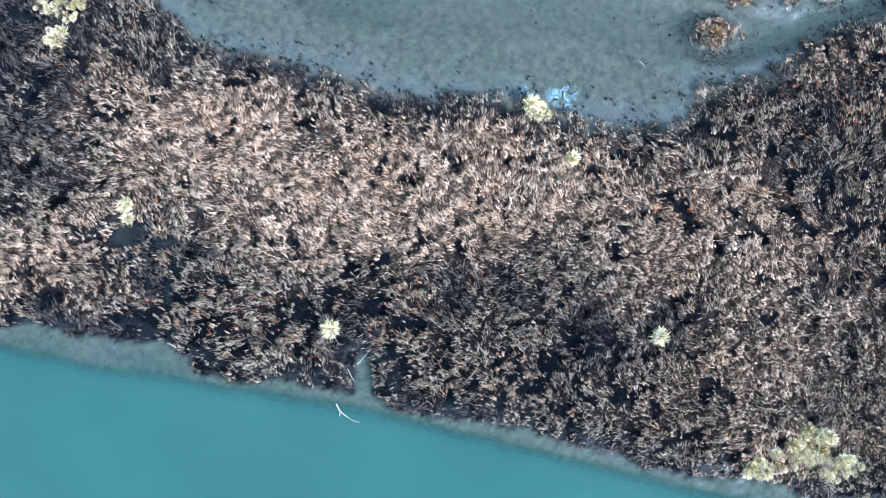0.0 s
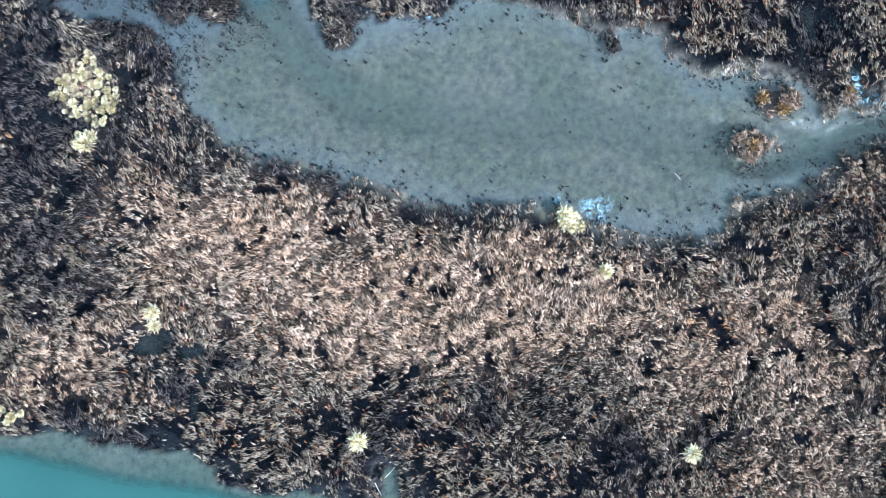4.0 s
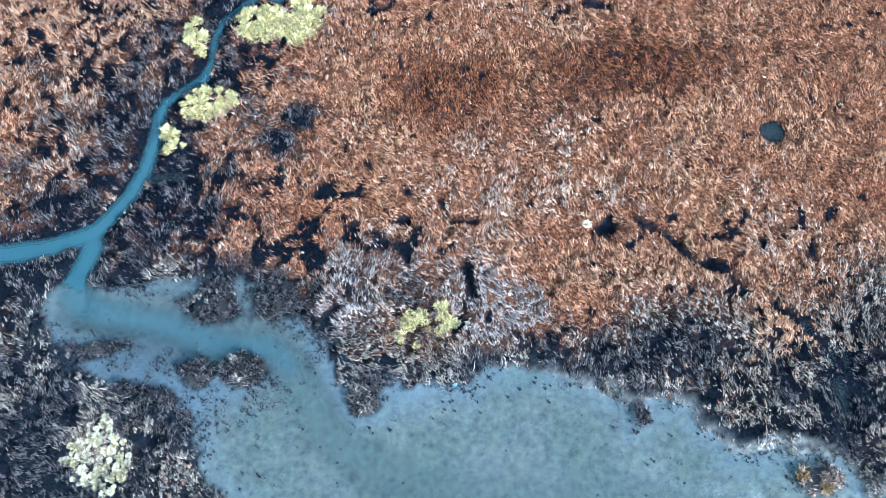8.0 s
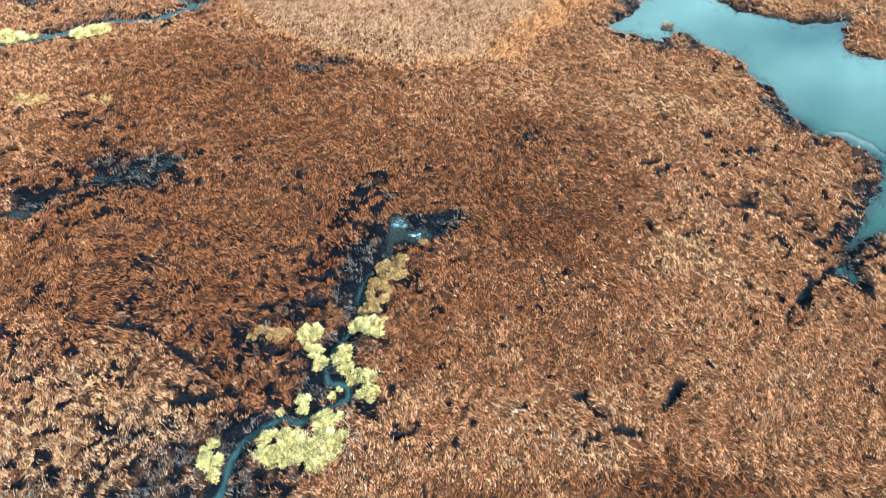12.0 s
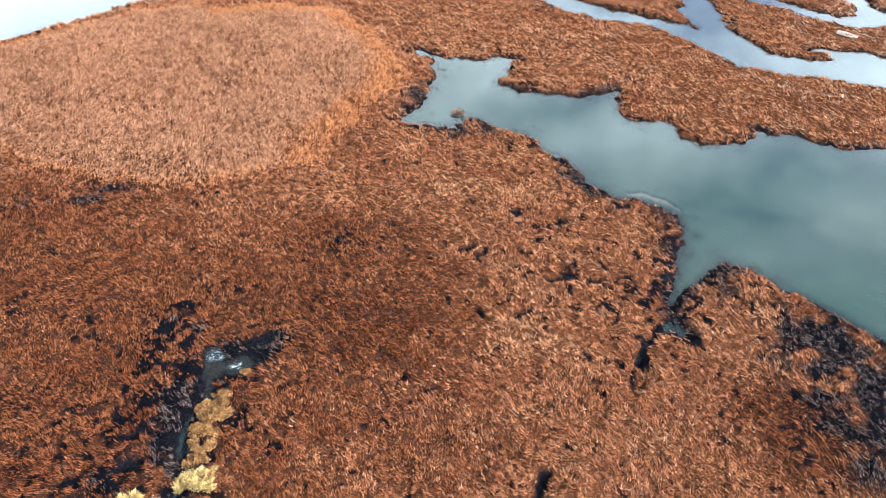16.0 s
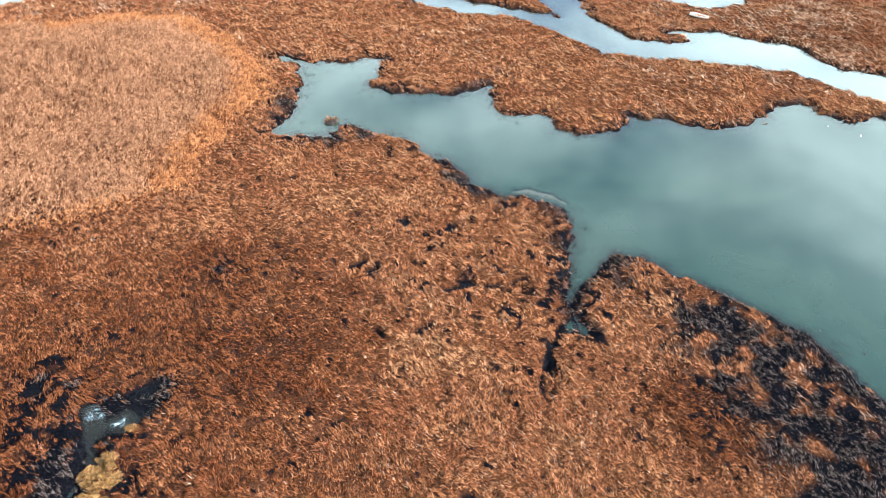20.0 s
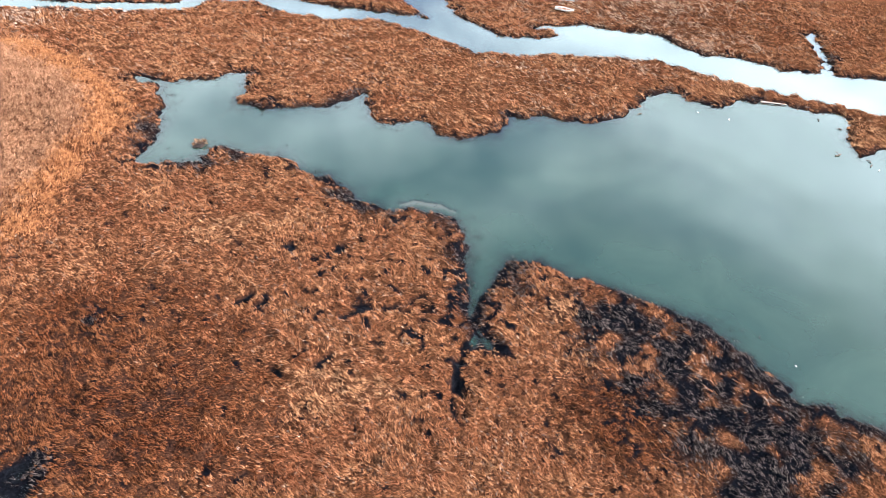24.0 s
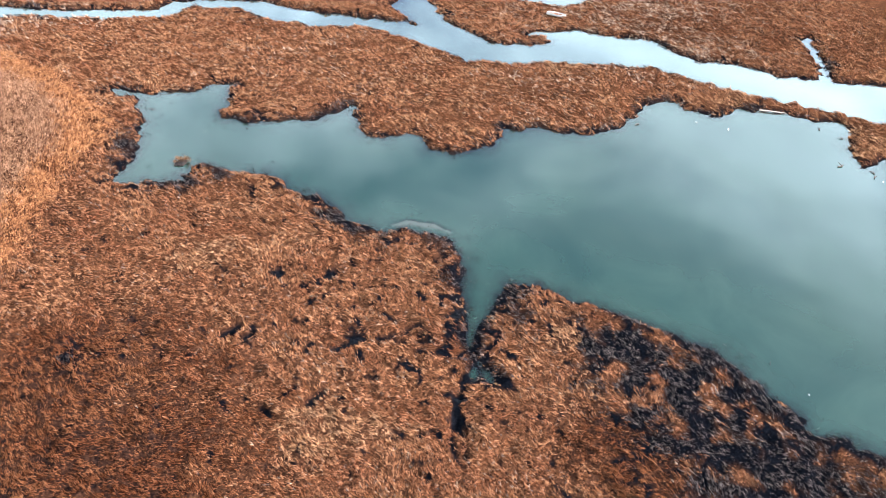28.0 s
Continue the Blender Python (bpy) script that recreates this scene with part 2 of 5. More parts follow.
def water_material(name, murk, murk_far, ripple=0.05, steep=4.5):
    """Silty water: clear where it is thin, clouded where it is deep, with a mirror of the sky on top."""
    m, t, link = blank(name)
    co = t.nodes.new("ShaderNodeTexCoord").outputs["Object"]
    deep = t.nodes.new("ShaderNodeAttribute")
    deep.attribute_name = "turbid"
    clouds = ramp_of(t, [(0.35, murk), (0.68, murk_far)])
    link(noise_of(t, link, co, 0.09, 5, 0.6, 0.6), clouds.inputs[0])
    stream = t.nodes.new("ShaderNodeAttribute")
    stream.attribute_name = "stream"
    silt = node(t, "ShaderNodeBsdfDiffuse", Roughness=0.0)
    link(mix_of(t, link, stream.outputs["Fac"], clouds.outputs[0], (0.050, 0.090, 0.096)), silt.inputs["Color"])
    clear = node(t, "ShaderNodeBsdfTransparent", Color=(0.86, 0.94, 0.95, 1))
    body = t.nodes.new("ShaderNodeMixShader")
    link(deep.outputs["Fac"], body.inputs[0])
    link(clear.outputs[0], body.inputs[1])
    link(silt.outputs[0], body.inputs[2])
    bump = node(t, "ShaderNodeBump", Strength=ripple, Distance=0.05)
    link(noise_of(t, link, co, 2.2, 3), bump.inputs["Height"])
    gloss = node(t, "ShaderNodeBsdfGlossy", Roughness=0.04)
    link(bump.outputs[0], gloss.inputs["Normal"])
    facing = node(t, "ShaderNodeLayerWeight", Blend=0.5)
    link(bump.outputs[0], facing.inputs["Normal"])
    power = t.nodes.new("ShaderNodeMath")
    power.operation = "POWER"
    power.inputs[1].default_value = steep
    link(facing.outputs["Facing"], power.inputs[0])
    fres = t.nodes.new("ShaderNodeMath")
    fres.operation = "MULTIPLY_ADD"
    fres.inputs[1].default_value, fres.inputs[2].default_value = 0.97, 0.02
    link(power.outputs[0], fres.inputs[0])
    top = t.nodes.new("ShaderNodeMixShader")
    link(fres.outputs[0], top.inputs[0])
    link(body.outputs[0], top.inputs[1])
    link(gloss.outputs[0], top.inputs[2])
    out = t.nodes.new("ShaderNodeOutputMaterial")
    link(top.outputs[0], out.inputs[0])
    return m


def plain_material(name, a, b, scale=6.0, rough=0.7):
    m, t, link = blank(name)
    co = t.nodes.new("ShaderNodeTexCoord").outputs["Object"]
    r = ramp_of(t, [(0.3, a), (0.7, b)])
    link(noise_of(t, link, co, scale, 6, 0.65, 0.3), r.inputs[0])
    bsdf = node(t, "ShaderNodeBsdfPrincipled", Roughness=rough)
    bsdf.inputs["Specular IOR Level"].default_value = 0.15
    link(r.outputs[0], bsdf.inputs["Base Color"])
    bump = node(t, "ShaderNodeBump", Strength=0.4, Distance=0.03)
    link(noise_of(t, link, co, scale * 3, 5), bump.inputs["Height"])
    link(bump.outputs[0], bsdf.inputs["Normal"])
    out = t.nodes.new("ShaderNodeOutputMaterial")
    link(bsdf.outputs[0], out.inputs[0])
    return m


M_GROUND = ground_material()
M_RIVER = water_material("river_water", (0.028, 0.086, 0.082), (0.034, 0.100, 0.092))
M_POND = water_material("pond_water", (0.062, 0.091, 0.086), (0.078, 0.101, 0.088))
M_CREEK = water_material("creek_water", (0.027, 0.062, 0.071), (0.034, 0.073, 0.080))
M_CHANNEL = water_material("channel_water", (0.04, 0.09, 0.088), (0.055, 0.105, 0.099), 0.02, 2.0)
M_LAGOON = water_material("lagoon_water", (0.013, 0.046, 0.038), (0.025, 0.067, 0.053), 0.02, 2.65)

# ---- plan of the marsh, in metres ----
RIVER = [(-400, 110), (-60, 4), (-40, -3), (-21.3, -8.2), (-19.0, -8.4), (-16.9, -9.7), (-14.0, -10.4), (-10.6, -11.2), (-9.1, -12.6),
         (-8.9, -13.6), (-6.2, -14.7), (-3.2, -15.0), (-1.1, -16.2), (1.4, -16.8), (2.0, -14.6), (2.8, -14.6), (2.8, -17.4), (4.0, -18.5),
         (6.9, -19.8), (9.5, -20.3), (12.5, -21.2), (13.8, -22.2), (16.0, -23.2), (18.5, -24.4), (21.7, -26.0), (24.3, -26.8), (27.0, -27.5),
         (29.2, -27.9), (30.2, -29.3), (40, -33), (60, -42), (400, -150), (400, -400), (-400, -400)]
POND_SOUTH = [(-8.4, 17.0), (-8.1, 15.2), (-7.6, 13.0), (-7.3, 11.0), (-5.7, 9.8), (-4.0, 8.5), (-2.6, 7.6), (-0.4, 6.7), (2.4, 5.2),
              (5.4, 4.3), (7.4, 2.7), (10.4, 1.9), (12.7, 1.6), (16.4, 0.7), (18.5, -0.8), (20.7, -1.6), (23.7, -2.1), (27.2, -2.4),
              (28.0, -0.4), (29.5, -0.8), (31.9, -0.2), (34.8, 0.1), (36.6, 1.4), (39.0, 1.8), (44, 3.6), (52, 7)]
POND_NORTH = [(52, 9), (45, 6.8), (39.5, 4.3), (37.9, 3.9), (35.9, 3.9), (35.2, 5.6), (34.4, 6.4), (32.8, 7.2), (31.2, 7.4), (30.2, 7.8),
              (27.9, 7.9), (26.9, 9.0), (25.6, 10.6), (25.6, 11.7), (22.7, 12.2), (21.5, 11.1), (21.2, 12.3), (19.8, 13.5), (17.6, 14.8),
              (16.5, 15.2), (15.0, 15.8), (13.0, 15.6), (11.9, 15.8), (10.5, 14.9), (8.8, 16.0), (6.7, 15.5), (4.8, 15.8), (3.8, 14.4),
              (2.7, 14.9), (1.8, 16.7), (1.3, 18.7), (0.0, 20.1)]
POND_FLAT = [(-16.6, 26.2), (-13.1, 25.5), (-8.8, 25.5), (-4.9, 25.0), (-2.2, 24.2), (0.3, 21.3), (2.3, 17.9), (2.0, 14.8), (-2.4, 16.2),
             (-8.4, 15.6), (-9.9, 17.7), (-13.2, 18.1), (-16.2, 21.6), (-18.1, 23.9)]
POOL = [(9.5, 70.6), (10.8, 70.4), (11.2, 68.4), (12.9, 68.6), (13.3, 66.5), (12.0, 65.6), (10.6, 66.9), (9.5, 65.8), (9.0, 63.2), (8.3, 63.6), (8.8, 67.3)]
LAGOON_SOUTH = [(50.0, 123.6), (51.0, 121.0), (52.8, 119.4), (50.5, 114.1), (48.1, 110.7), (45.5, 107.8), (41.7, 104.6), (41.6, 103.0),
                (44.6, 100.7), (46.7, 99.5), (49.2, 101.4), (51.9, 98.7), (54.8, 95.1), (55.1, 91.3), (57.0, 87.8), (57.1, 84.9), (56.8, 82.6),
                (58.3, 78.9), (62.0, 75.8), (62.9, 72.9), (61.6, 71.0), (59.0, 68.1), (56.7, 65.6), (54.4, 63.3), (52.4, 61.6),
                (51.7, 59.6), (50.7, 56.8), (51.2, 56.5), (52.3, 58.9), (53.2, 60.5), (54.6, 61.5), (57.3, 62.7), (59.8, 64.2), (62.2, 64.5), (64.4, 62.7), (65.3, 60.0),
                (66.7, 56.8), (68.1, 53.1), (69.4, 49.5), (70.3, 46.3), (70.1, 43.2), (69.0, 40.9), (68.9, 37.6), (68.0, 35.1), (69.4, 32.7),
                (70.5, 29.9), (74, 18), (90, 0)]
LAGOON_NORTH = [(51.2, 123.7), (53.9, 120.0), (58.0, 117.3), (63.6, 116.9), (64.4, 116.0), (57.5, 109.3), (60.2, 106.6), (67.1, 101.9),
                (71.4, 102.6), (73.4, 102.2), (70.4, 96.9), (71.3, 93.7), (74.6, 93.1), (75.9, 91.3), (73.8, 88.6), (75.9, 86.3), (81.2, 84.5),
                (85.3, 86.3), (89.5, 84.0), (94.1, 79.1), (98.4, 77.5), (104.5, 78.1), (108.6, 79.4), (112.6, 77.7), (112.4, 74.8),
                (113.6, 71.3), (118.3, 70.8), (123.4, 66.3), (125.3, 61.9), (128.1, 58.9), (125.7, 56.6), (121.2, 55.1), (118.1, 51.4),
                (122.7, 50.4), (135, 36), (150, 10)]
CHANNEL_SOUTH = [(36, 163), (48.7, 152.6), (52.6, 150.3), (61.5, 143.7), (68.5, 141.4), (74.7, 142.0), (79.5, 138.3), (81.4, 131.8), (85.6, 126.4),
                 (92.1, 122.0), (94.5, 116.3), (95.6, 110.9), (97.2, 103.8), (101.8, 99.6), (108.2, 96.0), (115.1, 90.9), (120.6, 86.0),
                 (122.5, 80.0), (123.6, 74.7), (127.0, 68.1), (129.7, 63.1), (132.7, 57.4), (134.1, 54.8), (145, 38), (165, 10)]
CHANNEL_NORTH = [(180, 20), (160, 44), (147.5, 60.1), (142.2, 66.0), (145.4, 68.8), (155.1, 76.7), (153.7, 76.8), (145.2, 69.9), (140.2, 67.9),
                 (135.2, 72.2), (134.0, 78.6), (130.0, 82.4), (128.8, 87.0), (129.2, 92.8), (124.6, 97.5), (121.4, 102.2), (116.3, 105.4),
                 (112.8, 106.1), (114.8, 101.7), (112.9, 101.3), (106.9, 104.6), (104.8, 109.8), (105.2, 116.4), (107.5, 121.9), (109.6, 126.7),
                 (118, 145), (112, 148), (104.3, 128.2), (100.9, 126.8), (101.0, 123.4), (99.9, 118.4), (96.2, 122.7), (92.0, 128.2),
                 (87.2, 132.8), (84.7, 138.1), (80.7, 141.8), (72.8, 145.5), (69.2, 144.4), (61.8, 147.9), (56.6, 151.7), (50.2, 156.3), (38, 168)]
FAR_POND = [(117.1, 126.0), (121.4, 123.3), (122.7, 117.5), (128.1, 110.6), (136.5, 109.5), (141.0, 112.2), (139.0, 117.0), (142, 124),
            (137, 126), (136.2, 119.2), (133.5, 115.2), (128.4, 115.0), (126.9, 119.0), (124.6, 123.9), (122, 132)]
BAY = [(-400, 20), (-90, 100), (-37.9, 123.4), (-27.8, 128.3), (-17.0, 135.8), (-7.3, 141.6), (5.3, 147.8), (22, 157), (36, 163), (38, 168), (60, 190), (100, 400), (-400, 400)]
CREEK = [(-60, 31), (-40, 29.5), (-20.1, 28.7), (-16.7, 28.8), (-14.1, 29.4), (-13.1, 30.3), (-11.4, 32.0), (-10.4, 33.8), (-9.5, 36.2), (-9.1, 38.2),
         (-8.6, 39.4), (-7.0, 40.4), (-5.7, 41.0), (-5.0, 42.4), (-4.7, 44.5), (-3.9, 46.0), (-2.3, 47.2), (-0.7, 48.0), (0.5, 47.3), (1.8, 48.1),
         (3.2, 48.6), (4.3, 49.2), (4.3, 50.4), (2.7, 51.0), (2.6, 52.1), (3.2, 53.8), (3.6, 54.7), (4.8, 55.8), (5.6, 57.7), (5.6, 59.7), (6.7, 62.3), (8.7, 64.5)]
CREEK_WIDTH = [2.0, 1.9, 1.6, 1.5, 1.5, 1.3, 1.1, 1.1, 1.0, 0.95, 0.9, 0.75, 0.75, 0.7, 0.7, 0.55, 0.55, 0.6, 0.65, 0.6, 0.6, 0.6, 0.55, 0.5, 0.45, 0.4, 0.38, 0.35, 0.32, 0.3, 0.3, 0.3]
GULLY = [(-14.1, 28.3), (-15.3, 25.9), (-15.2, 24.4), (-13.4, 23.4), (-9.8, 22.4), (-7.4, 21.0), (-5.2, 19.9), (-2.5, 19.5), (-1.2, 18.2), (-0.2, 15.9),
         (1.4, 12.7), (4.4, 10.4), (10, 8.6), (18, 7), (26, 4.6), (31, 2.4), (35, 2.6), (39, 3.2), (48, 6.6)]
SIDE_CREEK = [(-40, 104.5), (-33.4, 105.8), (-27.3, 107.7), (-22.4, 110.3), (-17.6, 109.9), (-12.4, 113.2), (-6.1, 118.6)]
SIDE_CREEK_N = [(-12.4, 113.2), (-22.1, 123.9), (-27.7, 129)]
REED_BED = [(-14.6, 117.3), (-7.0, 108.3), (0.1, 102.1), (7.9, 96.2), (14.3, 93.7), (21.1, 94.3), (27.0, 96.6), (34.0, 101.0), (38.4, 106.2),
            (43.0, 110.0), (46.8, 117.0), (47.4, 126.0), (46.5, 136.4), (43.0, 142.5), (32.7, 145.0), (15, 148), (5.3, 146.0), (-7.1, 138.4), (-9.9, 129.3)]
# standing water in the grass: x, y, half-widths
PUDDLES = [(36.5, 30.8, 1.0, 0.9), (-11.8, -3.9, 1.5, 0.7), (-9.7, -4.8, 1.1, 0.6), (-15.6, 79.6, 1.3, 0.5), (-12.4, 80.6, 0.8, 0.35), (-18.5, 78.8, 0.9, 0.4), (-8.6, 33.1, 1.1, 0.3),
           (38.2, 6.6, 0.4, 1.1), (38.8, 4.9, 0.9, 0.4), (-9.8, -8.6, 0.3, 1.5), (36.8, 13.0, 0.3, 0.9), (35.6, 10.6, 0.3, 0.8), (-26, 74, 1.5, 0.6)]
SHELF = [(-400, 100), (-60, 3), (-40, -4.5), (-21.7, -10.6), (-16.3, -12.8), (-10.9, -14.8), (-5.4, -16.7), (0.1, -18.7), (5.5, -20.9), (10.9, -23.2),
         (18.1, -26.4), (40, -36), (400, -170), (400, -400), (-400, -400)]   # where the river bed drops away
# small islets in the shallows: x, y, half-widths
ISLETS = [(-4.2, 18.2, 1.7, 1.2), (-7.2, 18.4, 1.1, 1.0), (-10.2, 16.7, 1.5, 1.2), (-12.3, 17.8, 1.0, 0.6), (-5.9, 22.6, 1.6, 0.8),
          (-5.6, 23.6, 1.2, 1.4), (-1.6, 22.8, 1.6, 1.5), (30.1, 3.0, 1.4, 1.0), (32.5, 5.7, 1.5, 0.9), (3.6, 14.8, 0.9, 0.9),
          (4.4, 15.9, 0.6, 0.5), (22.0, 11.4, 0.5, 0.6), (37.1, 5.1, 0.8, 0.6), (48.5, 102.6, 0.8, 0.6), (-13.8, 21.0, 1.5, 0.5)]
# bare dark mud hollows in the grass: x, y, half-widths
HOLLOWS = [(14.3, 69.4, 1.8, 0.8), (6.0, 60.4, 0.7, 1.5), (8.8, 65.6, 0.6, 1.3), (6.8, 73.2, 0.8, 0.6), (8.6, 74.8, 0.7, 0.5), (2.6, 30.4, 1.0, 1.0), (22.3, 25.0, 0.9, 1.1), (7.9, 27.3, 0.7, 0.6), (-7.8, 50.3, 2.0, 0.6), (8.2, 45.3, 1.2, 0.4), (6.3, 47.1, 0.9, 0.4), (37.6, 75.5, 1.0, 0.5), (38.4, 64.6, 0.9, 0.4), (34.5, 66.0, 0.4, 0.9), (48.9, 76.3, 0.6, 0.7),
           (45.3, 79.7, 1.0, 0.8), (49.5, 76.7, 0.7, 0.8), (27.6, -11.6, 0.35, 0.9), (32.7, -9.8, 0.8, 0.5),
           (38.2, 74.0, 1.2, 0.4), (2.0, 59.5, 1.4, 0.6), (13.5, 67.5, 1.6, 0.8), (-1.5, 54.5, 1.2, 0.5), (25.5, 43.8, 1.3, 0.4)]
CRACKS = [[(52.0, 59.0), (49.8, 57.8), (46.8, 57.0), (45.6, 55.4), (44.6, 53.6), (42.6, 51.6)], [(22.6, 47.2), (24.2, 44.6), (26.2, 43.2)], [(50.9, 65.8), (48.3, 66.2), (46.0, 67.4), (43.0, 68.2)],
          [(57.6, 64.8), (54.0, 64.6), (50.9, 65.8)], [(24.5, 25.2), (26.5, 23.7), (28.2, 21.4), (30.1, 20.8), (30.5, 19.7)], [(10.8, 28.4), (11.2, 26.7), (13.0, 26.5)], [(7.3, 25.4), (7.9, 24.3)], [(11.9, 23.4), (11.9, 21.1)],
          [(45.0, 68.9), (47.5, 65.9), (50.3, 63.7), (51.5, 61.8)], [(46.9, 56.7), (43.9, 54.4), (42.1, 51.6)], [(31.4, 47.5), (29.4, 45.8)], [(48.6, 66.3), (50.7, 64.4)],
          [(-20, 60), (-12, 58), (-6, 52)], [(-24, 76), (-18, 78), (-13, 80)], [(33, 17.6), (35, 15.2), (37, 11.4), (39, 7)]]

# ---- fields over the plan ----
rng = np.random.RandomState(7)


def value_noise(x, y, size, seed):
    """Smooth random field in 0..1 with features of about that many metres."""
    x, y = x / size + seed * 17.3, y / size - seed * 9.7
    ix, iy = np.floor(x).astype(np.int64), np.floor(y).astype(np.int64)
    fx, fy = x - ix, y - iy
    fx, fy = fx * fx * (3 - 2 * fx), fy * fy * (3 - 2 * fy)

    def h(a, b):
        n = (a * 374761393 + b * 668265263 + seed * 2246822519) & 0x7FFFFFFF
        n = ((n ^ (n >> 13)) * 1274126177) & 0x7FFFFFFF
        return ((n ^ (n >> 16)) & 0xFFFF) / 65535.0

    return (h(ix, iy) * (1 - fx) + h(ix + 1, iy) * fx) * (1 - fy) + (h(ix, iy + 1) * (1 - fx) + h(ix + 1, iy + 1) * fx) * fy


def fractal(x, y, size, seed, octaves=3):
    total, weight = 0.0, 0.0
    for k in range(octaves):
        total, weight = total + value_noise(x, y, size / 2**k, seed + k) / 1.8**k, weight + 1 / 1.8**k
    return total / weight


def segment_distance(x, y, a, b):
    dx, dy = b[0] - a[0], b[1] - a[1]
    s = np.clip(((x - a[0]) * dx + (y - a[1]) * dy) / (dx * dx + dy * dy), 0, 1)
    return np.hypot(x - a[0] - s * dx, y - a[1] - s * dy), s


def polygon_distance(x, y, points):
    """Signed distance to an outline, positive inside."""
    d, inside = np.full(x.shape, 1e9), np.zeros(x.shape, bool)
    for a, b in zip(points, points[1:] + points[:1]):
        d = np.minimum(d, segment_distance(x, y, a, b)[0])
        if a[1] != b[1]:
            inside ^= ((a[1] > y) != (b[1] > y)) & (x < (b[0] - a[0]) * (y - a[1]) / (b[1] - a[1]) + a[0])
    return np.where(inside, d, -d)


def line_distance(x, y, points, widths):
    """Signed distance to a ribbon, positive inside."""
    d = np.full(x.shape, -1e9)
    for k in range(len(points) - 1):
        r, s = segment_distance(x, y, points[k], points[k + 1])
        d = np.maximum(d, (widths[k] * (1 - s) + widths[k + 1] * s) / 2 - r)
    return d


def spot(x, y, cx, cy, rx, ry):
    return np.exp(-(((x - cx) / rx) ** 2 + ((y - cy) / ry) ** 2))


def smooth(lo, hi, v):
    s = np.clip((v - lo) / (hi - lo), 0, 1)
    return s * s * (3 - 2 * s)


def stretch(lo, near, hi, far, fine, coarse):
    """Grid lines: coarse from lo, fine over the near span, coarse to hi, then ever wider to far on both sides."""
    tail = np.cumsum([coarse * 1.35**k for k in range(1, 60)])
    tail = tail[tail < far]
    return np.concatenate([lo - tail[::-1], np.arange(lo, near[0], coarse), np.arange(near[0], near[1], fine), np.arange(near[1], hi, coarse), hi + tail])


XS, YS = stretch(-50.0, (-26.0, 66.0), 165.0, 3500, 0.33, 0.75), stretch(-36.0, (-32.4, 80.0), 172.0, 3500, 0.33, 0.75)
GX, GY = np.meshgrid(XS, YS, indexing="ij")
wiggle = (fractal(GX, GY, 2.6, 3) - 0.5) * 1.3 + (fractal(GX, GY, 0.9, 5, 2) - 0.5) * 1.0
BODIES = {
    "river": polygon_distance(GX, GY, RIVER),
    "pond": np.maximum(polygon_distance(GX, GY, POND_SOUTH + POND_NORTH), polygon_distance(GX, GY, POND_FLAT)),
    "creek": np.maximum(line_distance(GX, GY, CREEK, CREEK_WIDTH), line_distance(GX, GY, GULLY[:3], [1.6, 1.7, 1.8])),
    "pool": polygon_distance(GX, GY, POOL),
    "lagoon": polygon_distance(GX, GY, LAGOON_SOUTH + LAGOON_NORTH[::-1]),
    "channel": polygon_distance(GX, GY, CHANNEL_SOUTH + CHANNEL_NORTH),
    "far_pond": polygon_distance(GX, GY, FAR_POND),
    "bay": polygon_distance(GX, GY, BAY),
    "side_creek": np.maximum(line_distance(GX, GY, SIDE_CREEK, [0.9] * 7), line_distance(GX, GY, SIDE_CREEK_N, [0.7] * 3)),
}
for cx, cy, rx, ry in PUDDLES:
    BODIES["pool"] = np.maximum(BODIES["pool"], (1 - np.hypot((GX - cx) / rx, (GY - cy) / ry)) * min(rx, ry))
for name, rough_edge in (("creek", 0.2), ("side_creek", 0.3), ("pool", 0.65)):
    BODIES[name] = BODIES[name] + wiggle * rough_edge
BODIES["river"] = BODIES["river"] + 0.55 * wiggle
for name in ("pond", "lagoon", "channel", "far_pond", "bay"):
    BODIES[name] = BODIES[name] + (wiggle + (fractal(GX, GY, 1.5, 6, 1) - 0.5) * (0 if name == "pond" else 1.3)) * (1 - 0.8 * spot(GX, GY, 54.5, 61, 5, 5))
BODIES["lagoon"] = BODIES["lagoon"] - 0.5 * spot(GX, GY, 53.2, 60.4, 4.5, 4.0)
islet = np.full(GX.shape, -1e9)
for cx, cy, rx, ry in ISLETS:
    islet = np.maximum(islet, (1 - np.hypot((GX - cx) / rx, (GY - cy) / ry)) * min(rx, ry) + wiggle * 0.5)
gully = line_distance(GX, GY, GULLY, [1.6, 1.8, 2.0, 1.8, 1.5, 1.5, 1.7, 1.9, 2.0, 2.2, 2.4, 2.6, 3.2, 3.6, 3.0, 2.6, 2.4, 2.2, 1.8])
WATER = np.maximum.reduce(list(BODIES.values()))
WATER = np.where(BODIES["pond"] > 0, np.minimum(WATER, -islet), WATER)
hollow = np.zeros(GX.shape)
for cx, cy, rx, ry in HOLLOWS:
    hollow = np.maximum(hollow, smooth(1.15, 0.75, np.hypot((GX - cx) / rx, (GY - cy) / ry) + wiggle * 0.8))
for line in CRACKS:
    hollow = np.maximum(hollow, smooth(-0.25, 0.1, line_distance(GX, GY, line, [0.55] * len(line)) + wiggle * 0.7))
BANKS = np.maximum.reduce([v for k, v in BODIES.items() if k != "pool"])
reed_bed = polygon_distance(GX, GY, REED_BED) + (fractal(GX, GY, 6, 31) - 0.5) * 5

